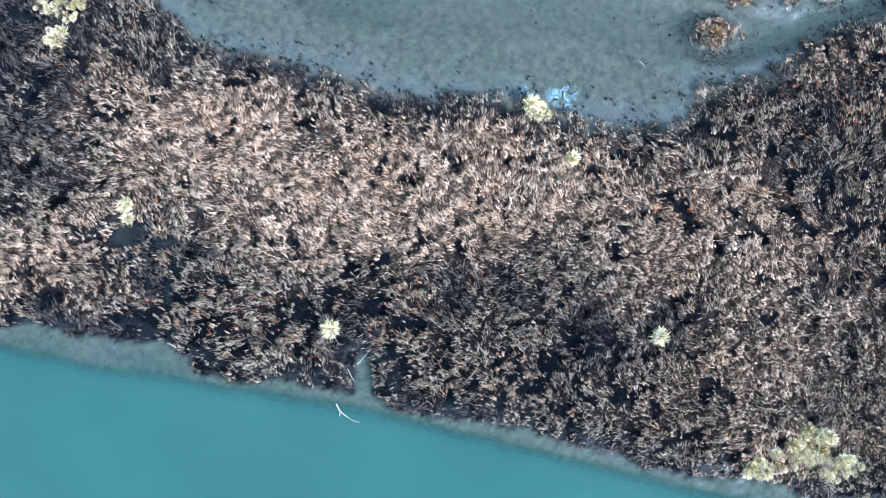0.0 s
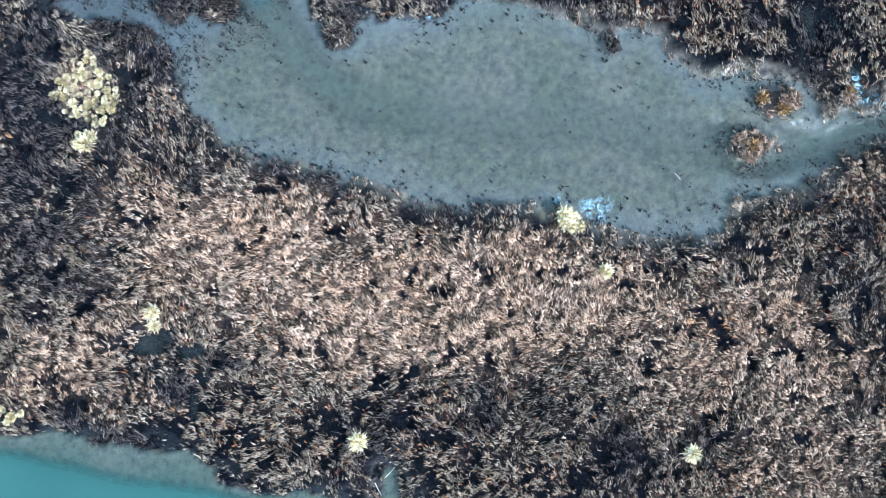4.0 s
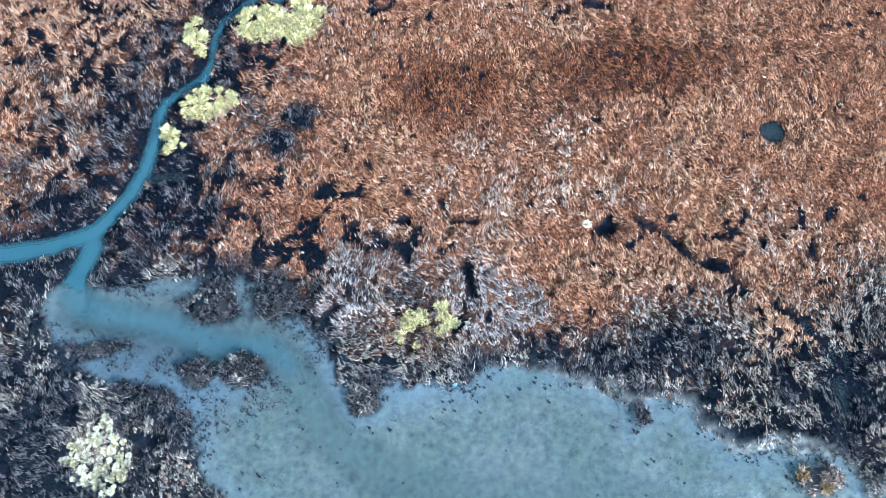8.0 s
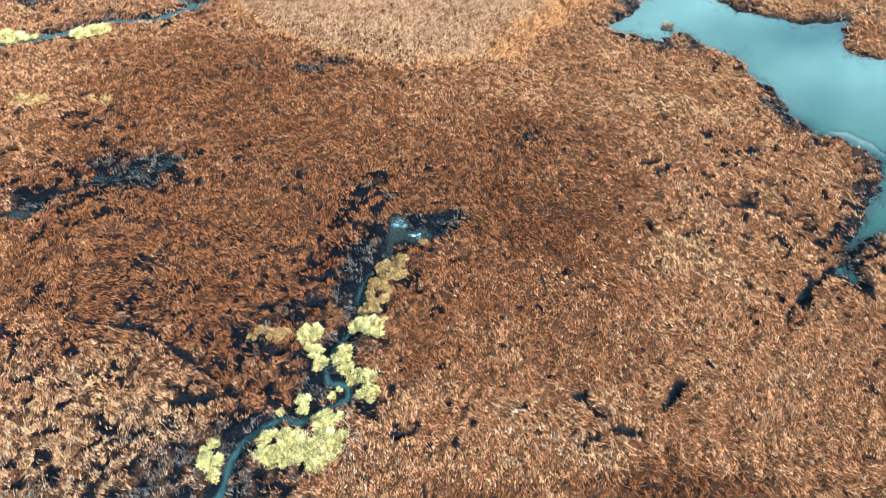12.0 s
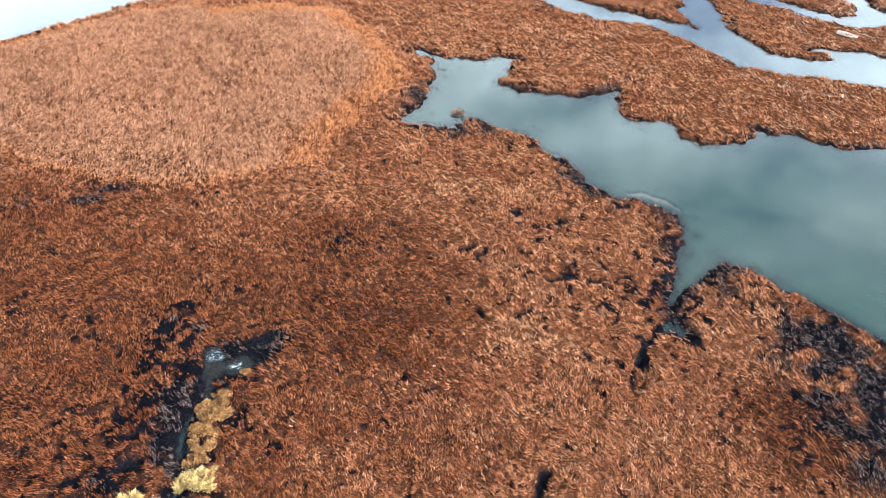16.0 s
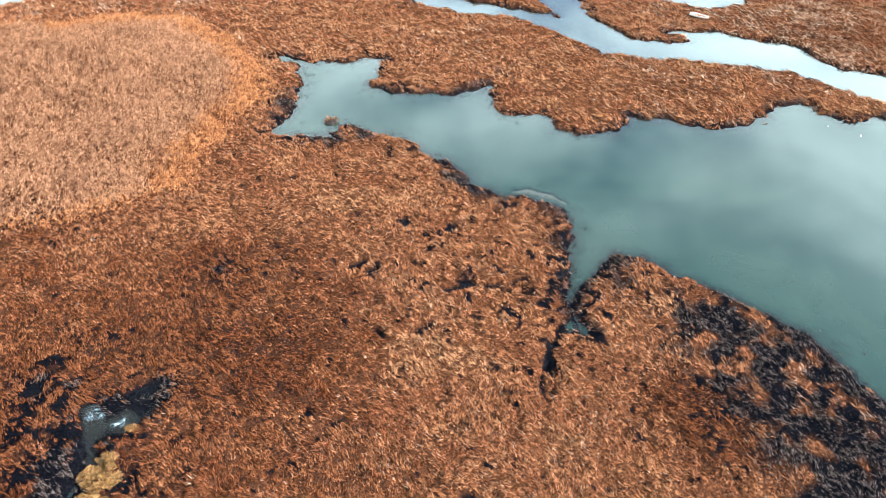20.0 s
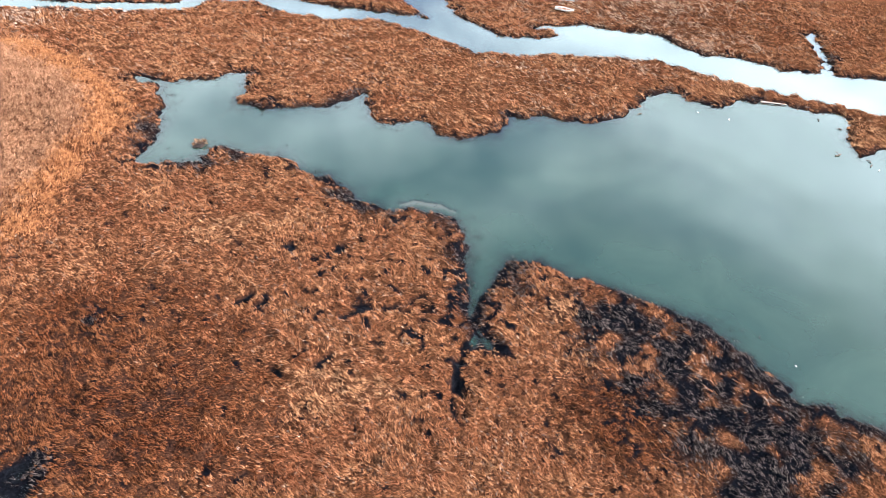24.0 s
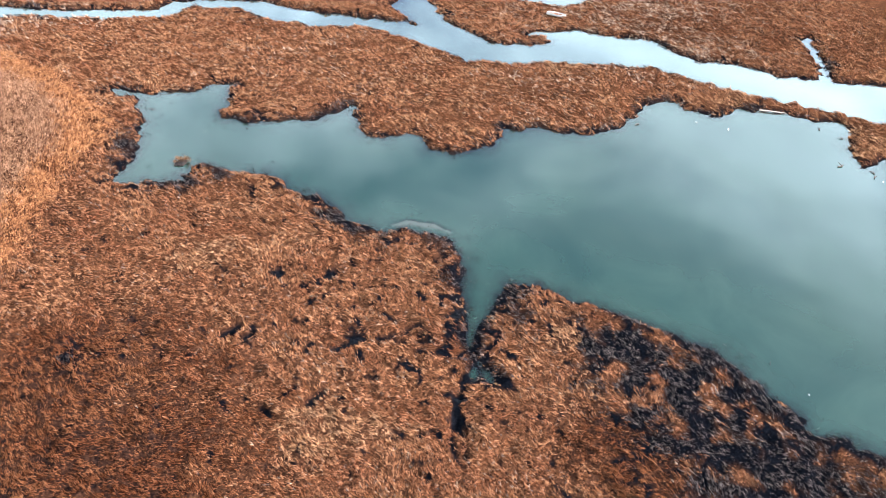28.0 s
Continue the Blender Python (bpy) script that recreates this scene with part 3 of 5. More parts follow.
# how deep each body is, by the way in from its bank
DEPTHS = np.zeros(GX.shape)
for name, slope, deepest in (("river", 0.05, 0.3), ("pond", 0.04, 0.15), ("creek", 0.9, 0.6), ("pool", 0.15, 0.12), ("lagoon", 0.22, 1.8),
                             ("channel", 0.35, 1.8), ("far_pond", 0.3, 1.2), ("bay", 0.3, 2.5), ("side_creek", 0.6, 0.4)):
    DEPTHS = np.maximum(DEPTHS, np.clip(BODIES[name] * slope, 0, deepest))
shelf = polygon_distance(GX, GY, SHELF) + (fractal(GX, GY, 5, 9) - 0.5) * 0.7
DEPTHS += 1.6 * smooth(-1.5, 1.1, shelf)
DEPTHS += (0.9 - 0.6 * smooth(0, 8, GX) + 0.6 * smooth(26, 31, GX)) * smooth(-0.8, 1.2, gully) * (BODIES["pond"] > -0.5)
bank = smooth(0.0, 1.1, -WATER)
LAND = 0.03 + 0.30 * bank + 0.30 * (fractal(GX, GY, 0.95, 12, 1) - 0.5) * bank + 0.50 * (fractal(GX, GY, 1.9, 11, 2) - 0.5) * bank + 0.25 * (fractal(GX, GY, 14, 13) - 0.5) * bank - 0.30 * hollow * bank
sand_bar = smooth(-0.5, 0.25, line_distance(GX, GY, [(59.9, 79.2), (61.6, 78.6), (63.2, 76.6), (63.9, 74.6)], [0.3, 1.1, 1.0, 0.3]) + 0.3 * wiggle)
GZ = np.where(WATER > 0, -0.03 - np.minimum(DEPTHS, np.maximum(WATER * 0.9, 0) + (0.7 - 0.5 * smooth(0, 8, GX) + 0.5 * smooth(26, 31, GX)) * smooth(-0.6, 1.0, gully)) + 0, LAND)
GZ = np.where((WATER > 0) & (sand_bar > 0.3), np.maximum(GZ, -0.16 + 0.1 * sand_bar), GZ)


def sample(field, x, y):
    """Bilinear look-up of a field at plan points."""
    i = np.interp(x, XS, np.arange(len(XS)))
    j = np.interp(y, YS, np.arange(len(YS)))
    a, b = np.minimum(i.astype(int), len(XS) - 2), np.minimum(j.astype(int), len(YS) - 2)
    u, v = i - a, j - b
    return (field[a, b] * (1 - u) + field[a + 1, b] * u) * (1 - v) + (field[a, b + 1] * (1 - u) + field[a + 1, b + 1] * u) * v


def mesh_from(name, verts, loops, starts, material, smooth_faces=False, attributes=()):
    me = bpy.data.meshes.new(name)
    loops = np.ascontiguousarray(loops, np.int32).ravel()
    me.vertices.add(len(verts))
    me.vertices.foreach_set("co", np.ascontiguousarray(verts, np.float32).ravel())
    me.loops.add(len(loops))
    me.loops.foreach_set("vertex_index", loops)
    me.polygons.add(len(starts))
    me.polygons.foreach_set("loop_start", np.ascontiguousarray(starts, np.int32))
    if smooth_faces:
        me.polygons.foreach_set("use_smooth", np.ones(len(starts), bool))
    for key, values in attributes:
        me.attributes.new(key, "FLOAT", "POINT").data.foreach_set("value", np.ascontiguousarray(values, np.float32).ravel())
    me.update(calc_edges=True)
    me.materials.append(material)
    return me


def grid_faces(keep):
    """Quads of the plan grid whose cells are kept."""
    n = keep.shape[1] + 1
    a, b = np.nonzero(keep)
    p = a * n + b
    return np.stack([p, p + n, p + n + 1, p + 1], 1)


# kinds of grass in the plan, some also carrying haze and shade: soft patches (x, y, half-widths, strength)
PATCHES = {
    "pale": [(-13.8, 13.7, 2.0, 1.9, 1.2), (-15, 45, 8, 9, 0.3), (20, 33, 15, 9, 0.34), (30, 47, 14, 6, 0.3), (30, -26, 4, 1.6, 1.4), (31.2, 4.0, 3.2, 2.6, 1.3), (0.5, 45, 3, 2.2, 0.9), (3.6, 51.5, 2.6, 4.5, 0.7), (-5.2, 38.8, 2.4, 1.8, 0.7), (8.3, 61, 2.0, 3.0, 0.6), (-1.5, 56.2, 2.4, 1.0, 0.7), (20, 26, 15, 5, 0.25), (8, -4, 9, 3, 0.3), (27, -8, 7, 4, 0.55), (6.5, -3.5, 12, 3.6, 1.0), (10, -6.5, 9, 2.2, 0.8), (-4.5, 2.4, 7.5, 3.6, 0.9), (-11.6, 5.9, 4.0, 2.5, 0.6), (22, -12.0, 8, 3.0, 0.4), (33, -13, 5, 4, 0.6),
             # (150, 110), (60, 150) and all the next row paint distant haze as paler grass
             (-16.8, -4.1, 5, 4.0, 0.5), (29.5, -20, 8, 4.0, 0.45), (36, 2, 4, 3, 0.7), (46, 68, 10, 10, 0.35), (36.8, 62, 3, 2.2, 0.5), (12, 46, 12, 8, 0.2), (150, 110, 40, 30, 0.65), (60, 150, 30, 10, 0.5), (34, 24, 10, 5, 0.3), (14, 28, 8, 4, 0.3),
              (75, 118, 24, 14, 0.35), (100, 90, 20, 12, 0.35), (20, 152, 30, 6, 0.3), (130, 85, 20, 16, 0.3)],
    "gold": [(28, 40, 15, 9, 0.22), (12, 38, 8, 7, 0.2), (-14, 56, 9, 9, 0.5), (-14, 46, 8, 9, 0.6), (26, -8.6, 3.5, 1.8, 0.7), (30.2, -8.2, 1.6, 1.4, 0.4), (32.5, 15.2, 3.4, 2.2, 0.8), (31, 32, 5.5, 3.0, 0.35), (36.8, 62, 5, 3.6, 0.3), (24.7, 21.3, 5.0, 1.4, 0.6), (8, -2, 7, 3, 0.3),
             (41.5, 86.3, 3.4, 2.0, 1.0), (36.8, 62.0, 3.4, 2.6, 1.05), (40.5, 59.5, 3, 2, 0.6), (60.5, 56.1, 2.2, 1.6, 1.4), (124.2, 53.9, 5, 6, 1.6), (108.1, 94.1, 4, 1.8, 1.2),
             # (90, 100) and (60, 125) lighten the far land in place of haze
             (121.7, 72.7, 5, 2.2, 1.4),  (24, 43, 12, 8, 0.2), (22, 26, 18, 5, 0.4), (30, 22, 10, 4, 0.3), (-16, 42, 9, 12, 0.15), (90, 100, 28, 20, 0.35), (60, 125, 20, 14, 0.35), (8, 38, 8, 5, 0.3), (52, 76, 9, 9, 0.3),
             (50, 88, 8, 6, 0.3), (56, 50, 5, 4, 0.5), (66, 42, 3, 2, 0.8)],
    # (9, 82), (4, 62), (16, 54), (24, 69) also put near-left shading into the colour; (3.5, 97.6) the reeds' shade
    "deep": [(-22, 73, 10, 16, 0.7), (-22, 55, 9, 9, 0.15), (0, 85, 10, 12, 0.4), (54, 42, 6, 5, 0.9), (-15, 46, 9, 12, 0.2), (-3, 50, 6, 6, 0.4), (-9, 58, 9, 10, 0.2), (-14, 96, 14, 12, 0.8), (2, 70, 9, 8, 0.5), (9, 82, 24, 14, 0.6), (4, 62, 14, 11, 0.5), (16, 54, 12, 8, 0.35), (3.5, 97.6, 14, 5, 0.4), (26.9, 81.5, 6, 4, 0.55), (12.5, 37.5, 5, 3.2, 1.6), (27.5, 37.5, 7, 3.2, 1.7), (24, 69, 12, 10, 1.1),
             (-12, 67, 12, 9, 0.7), (-4, 56, 9, 7, 0.3), (28, 52, 10, 6, 0.35), (140, 90, 20, 14, 0.4), (52, 47, 6, 5, 0.5)],
    "lavender": [(65, 47, 3, 2.4, 0.5), (63, 34, 4, 2, 0.5), (69, 41, 2, 3, 0.4), (66, 38, 3.4, 2.6, 0.6), (60, 41, 3, 2, 0.5), (5.0, 24.6, 8, 3.0, 0.75), (13.8, 19.8, 3.1, 2.0, 1.9), (2.5, 20.6, 3, 1.6, 0.8), (39, 28, 4, 2.5, 0.2), (-4, 34, 5, 4, 0.2), (64, 43, 6, 4, 0.45), (48, 62, 4, 3, 0.3)],
    # (0, 97) and (3.5, 97.6) paint the reed bed's shade onto the grass
    "dark": [(-8, 34, 6, 5, 0.35), (-17.5, 3.5, 4, 6, 0.7), (-8, 6.5, 7, 1.8, 0.6), (-16, 33, 6, 4, 0.4), (8, 73.5, 3.4, 3, 1.1), (5.4, 61.5, 1.8, 4, 1.2), (14.2, 68.6, 2.8, 2.4, 1.3), (-3, 58, 3, 3, 0.6), (0, 97, 11, 2.6, 0.45), (66, 31, 8, 4, 1.0), (58, 33, 6, 3, 1.0), (6, -11.8, 12, 2.2, 0.6), (-17, 12, 7, 7, 0.55), (-14, -7, 6, 2, 0.6), (20, -16, 8, 2.4, 0.5), (37, -4, 4, 3, 0.6), (23.6, 15.6, 8.5, 2.4, 0.75),
             (33.9, 10.3, 5, 3.6, 0.9), (26.5, 81.2, 2.8, 1.9, 1.5), (3.5, 97.6, 8, 2.4, 0.6), (35, -13, 3, 3, 0.6), (27, -3.6, 5, 1.6, 0.5),
             (60.5, 46.5, 6.5, 5.5, 0.8), (62.5, 38.0, 9, 5.5, 0.95), (63, 53.5, 4.5, 3.5, 0.85), (67.5, 46, 4.0, 4.5, 0.8), (-15.2, 79.5, 6, 2.8, 1.9), (-24.3, 74.5, 5, 3, 1.1),
             (1.4, 36, 3.2, 2.4, 0.6), (-8.7, 30.4, 4.6, 3.0, 0.6), (-14.7, 27.0, 7, 1.6, 1.0), (10.5, 67.0, 3.8, 3.0, 1.2), (7, 63, 2.6, 3.0, 0.8), (-10, 44, 11, 11, 0.6), (2, 54, 6, 8, 0.6), (-16, 60, 9, 8, 0.45),
             (-16, 14, 5, 5, 0.75), (-10, -5.5, 4, 2.5, 0.85), (45, 106, 2.6, 8, 0.8), (56, 82, 2.4, 5, 0.75), (50, 99, 5, 2.6, 0.8), (59, 69, 2.6, 3, 0.6), (61, 75, 2, 2.4, 0.35), (70, 35, 3, 5, 0.6), (75, 105, 6, 3, 0.3), (-30, 118, 14, 5, 0.7), (35, -8, 3.0, 2.0, 1.0), (-5, 20.5, 12, 4, 1.1), (60, 61, 4, 3, 0.4)],
}


# where the sward is torn open to the black mud: soft patches (x, y, half-widths, strength)
BROKEN = [(-20, 60, 9, 9, 0.5), (-22, 88, 10, 8, 0.5), (10, 62, 4, 6, 0.5), (46, 70, 5, 5, 0.4), (-14, 42, 9, 11, 0.9), (-9, 31, 6, 4, 0.7), (2, 30, 7, 4.5, 0.6), (6, 25.5, 6, 3, 0.6), (-2, 52, 7, 5, 0.5), (2, 64, 8, 7, 0.85), (-15, 79, 8, 4, 0.9), (-26, 74, 8, 5, 0.9), (8, 73, 4, 4, 0.8),
          (13, 67, 3, 4, 0.5), (12, 46.5, 6, 2.5, 0.5), (49, 62, 6, 8, 0.6), (46, 78, 6, 5, 0.35), (63, 43, 8, 13, 0.45), (5, -11, 28, 6, 0.45), (34, -10, 6, 5, 0.8), (-18, 10, 8, 12, 0.85), (30, 14, 14, 5, 0.45),
          (20, -18, 16, 5, 0.45), (32, 24, 9, 5, 0.45), (6, -2, 20, 5, 0.2), (-2, 42, 5, 5, 0.4), (42, 55, 3, 4, 0.4)]


def openness(x, y):
    """Below 0 the sward is open; about 0.3 where it is closed."""
    torn = np.clip(sum(a * spot(x, y, cx, cy, rx, ry) for cx, cy, rx, ry, a in BROKEN) + 0.6 * smooth(6, 0.5, -sample(BANKS, x, y)), 0, 1)
    return fractal(x, y, 0.85, 63, 2) - 0.20 - 0.26 * torn + 0.1 * ((x > 72) | (y > 114))


def patch_field(key, x, y):
    clumpy = {"dark": 3.4, "gold": 1.6, "lavender": 1.2}.get(key, 0.9)
    mottle = 1 + clumpy * (fractal(x, y, 1.7, 67 + len(key), 2) - 0.5)
    return sum(a * spot(x, y, cx, cy, rx, ry) for cx, cy, rx, ry, a in PATCHES[key]) * mottle


# ---- ground and water ----
north = smooth(17, 27, GY + (fractal(GX, GY, 7, 41) - 0.5) * 9 + np.clip((GX - 6) * 0.3, -6, 4))
thatch = np.clip(0.02 + 1.2 * north, 0, 1) * (1 - hollow) * smooth(0.2, 1.6, -BANKS) * smooth(0.0, 0.3, -WATER)
thatch *= 0.75 + 0.5 * (fractal(GX, GY, 3, 43) - 0.5)
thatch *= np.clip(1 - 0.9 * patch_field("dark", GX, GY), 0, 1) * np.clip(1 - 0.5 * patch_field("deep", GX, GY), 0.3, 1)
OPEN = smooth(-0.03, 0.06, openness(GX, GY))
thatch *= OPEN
soggy = np.where(BODIES["pond"] > -3, 1.0, 0.0) * smooth(14, 8, GY - 0.3 * GX)
bed = smooth(0.0 - 1.0 * soggy, 0.3, WATER + 0.9 * (fractal(GX, GY, 1.2, 47) - 0.5) * (0.3 + soggy))
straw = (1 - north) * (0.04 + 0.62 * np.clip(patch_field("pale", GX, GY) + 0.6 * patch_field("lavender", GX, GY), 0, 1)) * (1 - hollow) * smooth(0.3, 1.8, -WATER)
straw *= np.clip(1 - 0.7 * patch_field("dark", GX, GY), 0, 1) * OPEN
bed *= 1 - 0.5 * spot(GX, GY, -9, 21, 10, 5)
bed *= np.where(np.maximum(BODIES["pond"], BODIES["river"]) > np.maximum.reduce([BODIES[n] for n in ("creek", "pool", "lagoon", "channel", "bay", "far_pond")]) - 0.6, 1.0, 0.12)
mudflat = np.clip(1.1 * spot(GX, GY, -10, 19, 6, 3.2) + 0.6 * spot(GX, GY, 6, 17, 5, 2.5) + 0.4 * smooth(2.2, 0.3, BODIES["pond"]) * smooth(-0.2, 0.2, BODIES["pond"]), 0, 0.85) * (0.5 + fractal(GX, GY, 2.5, 49))
damp = np.clip(smooth(2.2, 0.0, -BANKS) * smooth(28, 22, GY) + 0.15 * hollow + 1.0 * spot(GX, GY, -10, -4.4, 4, 2.0) + 0.5 * spot(GX, GY, -15, 14, 7, 9), 0, 1) * (1 - np.clip(thatch, 0, 1))
verts = np.stack([GX, GY, GZ], -1).reshape(-1, 3)
faces = grid_faces(np.ones((len(XS) - 1, len(YS) - 1), bool))
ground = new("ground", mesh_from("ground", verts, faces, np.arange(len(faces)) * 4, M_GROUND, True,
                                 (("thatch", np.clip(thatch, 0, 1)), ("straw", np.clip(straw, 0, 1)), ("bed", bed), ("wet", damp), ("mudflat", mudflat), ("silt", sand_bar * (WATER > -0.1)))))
tagged(ground, "dark peaty marsh ground, blackened further for shade between the grass, with brown thatch and muddy pond beds", "ground", kind="structure")

runnel = smooth(-0.9, 0.5, line_distance(GX, GY, GULLY[:9], [1.6, 1.8, 1.9, 1.7, 1.5, 1.5, 1.6, 1.8, 1.0]) + 0.4 * wiggle)
NAMES = list(BODIES)
stack = np.stack([BODIES[n] for n in NAMES])
owner = stack.argmax(0)
wet = np.maximum.reduce(list(BODIES.values())) > -1.6
cell = wet[:-1, :-1] | wet[1:, :-1] | wet[:-1, 1:] | wet[1:, 1:]
for k, (name, material, clarity, label) in enumerate((
        ("river", M_RIVER, 0.3, "still teal river water, paler over its shallow silty edge"),
        ("pond", M_POND, 1.3, "very shallow grey-green pond with a mottled muddy bed"),
        ("creek", M_CREEK, 0.16, "narrow winding creek of blue-green water"),
        ("pool", M_POND, 1.6, "small bluish puddle at the head of the creek"),
        ("lagoon", M_LAGOON, 0.18, "calm grey-green lagoon mirroring the cloudy sky"),
        ("channel", M_CHANNEL, 0.15, "calm tidal channel mirroring a pale sky"),
        ("far_pond", M_CHANNEL, 0.30, "distant looped pool mirroring a pale sky"),
        ("bay", M_CHANNEL, 0.35, "wide open water beyond the marsh mirroring the bright sky"),
        ("side_creek", M_CREEK, 0.3, "thin creek hidden between grass banks"))):
    mine = cell & (owner[:-1, :-1] == k)
    faces = grid_faces(mine)
    used, flat = np.unique(faces, return_inverse=True)
    points = np.stack([GX.ravel()[used], GY.ravel()[used], np.zeros(len(used))], 1)
    depth = np.maximum(-GZ.ravel()[used], 0)
    me = mesh_from(name + "_water", points, flat.reshape(-1, 4), np.arange(len(faces)) * 4, material, True, (("turbid", np.maximum(1 - np.exp(-depth / clarity), 0.6 * runnel.ravel()[used] * (name == "pond"))), ("stream", runnel.ravel()[used] * (name == "pond"))))
    tagged(new(name + "_water", me), label, "water", kind="structure")

# ---- grass ----
def grass_kind(x, y, spread):
    """Which grass grows at plan points: 0 grey, 1 russet, 2 pale, 3 gold, 4 bleached, 5 dark, 6 deep russet."""
    n = fractal(x, y, 6, 51) - 0.5
    up = sample(north, x, y)
    score = [0.55 * (1 - up) + 0.5 * spot(x, y, -15, 39, 10, 14) + 0.3 * spot(x, y, 0, 33, 6, 6) + 0.4 * spot(x, y, -15, 58, 9, 9) + 0.3 * n + 0.45 * smooth(1.8, 0.3, -sample(BANKS, x, y)) * (1 - 0.5 * up), 0.82 * up - 0.18 - 0.4 * spot(x, y, -14, 39, 9, 10)]
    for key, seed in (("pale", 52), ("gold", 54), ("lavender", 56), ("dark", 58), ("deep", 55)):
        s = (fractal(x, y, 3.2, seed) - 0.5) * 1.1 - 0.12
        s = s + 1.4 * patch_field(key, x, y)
        if key in ("pale", "lavender"):
            s = s - 0.22 * up
        if key == "dark":
            s = s + np.where(y < 40, 1.7, 1.15) * smooth(2.6, 0.2, -sample(BANKS, x, y)) * smooth(0.2, 0.8, fractal(x, y, 2.4, 77, 2))
        score.append(s)
    score = np.stack(score) + spread * rng.gumbel(size=(7, len(x)))
    return score.argmax(0)


def blades(x, y, z, lean, length, width, rise, droop):
    """Leaves bent over their middle, tapering to both ends. All arguments are arrays."""
    n = len(x)
    cx, cy = np.cos(lean), np.sin(lean)
    twist = rng.normal(0, 0.45, n)
    sx, sy, sz = -cy * np.cos(twist), cx * np.cos(twist), np.sin(twist)
    flat = np.sqrt(np.maximum(1 - rise**2, 0.05))
    out = np.empty((n, 4, 3))
    out[:, 0] = np.stack([x, y, z - 0.04], 1)
    mx, my, mz = x + cx * flat * length * 0.42, y + cy * flat * length * 0.42, z + rise * length * 0.55
    for i, side in ((1, -0.5), (2, 0.5)):
        out[:, i] = np.stack([mx + side * width * sx, my + side * width * sy, mz + side * width * sz], 1)
    out[:, 3] = np.stack([x + cx * flat * length, y + cy * flat * length, z + rise * length * (1 - droop)], 1)
    base = np.arange(n)[:, None] * 4
    loops = np.concatenate([base + [0, 1, 2], base + [2, 1, 3]], 1)
    starts = (np.arange(n)[:, None] * 6 + [0, 3]).ravel()
    return out.reshape(-1, 3), loops, starts


def strands(x, y, z, lean, length, width, rise):
    """Thin dead leaves, wide at the root and pointed. All arguments are arrays."""
    n = len(x)
    cx, cy = np.cos(lean), np.sin(lean)
    twist = rng.normal(0, 0.5, n)
    side = np.stack([-cy * np.cos(twist), cx * np.cos(twist), np.sin(twist)], 1) * (width / 2)[:, None]
    flat = np.sqrt(np.maximum(1 - rise**2, 0.05)) * length
    root = np.stack([x, y, z - 0.03], 1)
    out = np.stack([root - side, root + side, np.stack([x + cx * flat, y + cy * flat, z + rise * length], 1)], 1)
    return out.reshape(-1, 3), np.arange(n * 3).reshape(n, 3), np.arange(n) * 3


def soggy_at(x, y):
    return smooth(-3, -1.5, sample(BODIES["pond"], x, y))


FIELD = [(-27, -34), (43, -36), (74, 24), (190, 60), (165, 125), (112, 158), (-52, 158), (-40, 95), (-29, 50)]


def scatter(per_m2, box, inside):
    x0, x1, y0, y1 = box
    n = int((x1 - x0) * (y1 - y0) * per_m2)
    x, y = rng.uniform(x0, x1, n), rng.uniform(y0, y1, n)
    ok = (polygon_distance(x, y, FIELD) > 0) & inside(x, y)
    return x[ok], y[ok]


# stretches of the plan: near the flight, further out, and across the lagoon
STRETCHES = [   # locks to the square metre, box, which part of it, leaves in a lock, size
    (76, (-29, 46, -36, 24), lambda x, y: y < 24 + 0 * x, 5, 0.65),
    (64, (-29, 52, 24, 58), lambda x, y: y < 58 + 0 * x, 4, 0.65),
    (42, (-40, 72, 24, 114), lambda x, y: (y >= 58) | (x > 52), 4, 0.75),
    (20, (-52, 190, 24, 158), lambda x, y: ((x >= 72) | (y >= 114)), 4, 1.2),
]
KINDS = [  # name, material, label, length, width, rise, share kept
    ("grey_marsh_grass", M_GREY, "weathered grey dead marsh grass over dark mud", 0.38, 0.044, 0.46, 0.85),
    ("russet_marsh_grass", M_RUSSET, "dense russet-brown dry marsh grass", 0.36, 0.040, 0.38, 1.0),
    ("pale_marsh_grass", M_PALE, "pale pinkish-tan flattened dead grass, also standing for haze on the far land", 0.40, 0.050, 0.42, 1.0),
    ("golden_marsh_grass", M_GOLD, "golden-tan dry grass patches, far ones also standing for haze", 0.40, 0.042, 0.38, 1.0),
    ("bleached_marsh_grass", M_LAVENDER, "bleached greyish matted grass beside the pond", 0.38, 0.050, 0.32, 0.85),
    ("blackened_marsh_grass", M_DARK, "blackened wet grass lying over mud, also painted shade below the reed bed", 0.40, 0.040, 0.38, 0.8),
    ("deep_russet_marsh_grass", M_DEEP, "deep reddish-brown dry marsh grass, partly standing for shading at the near left", 0.36, 0.040, 0.40, 1.0),
]
gathered = [[] for _ in KINDS]
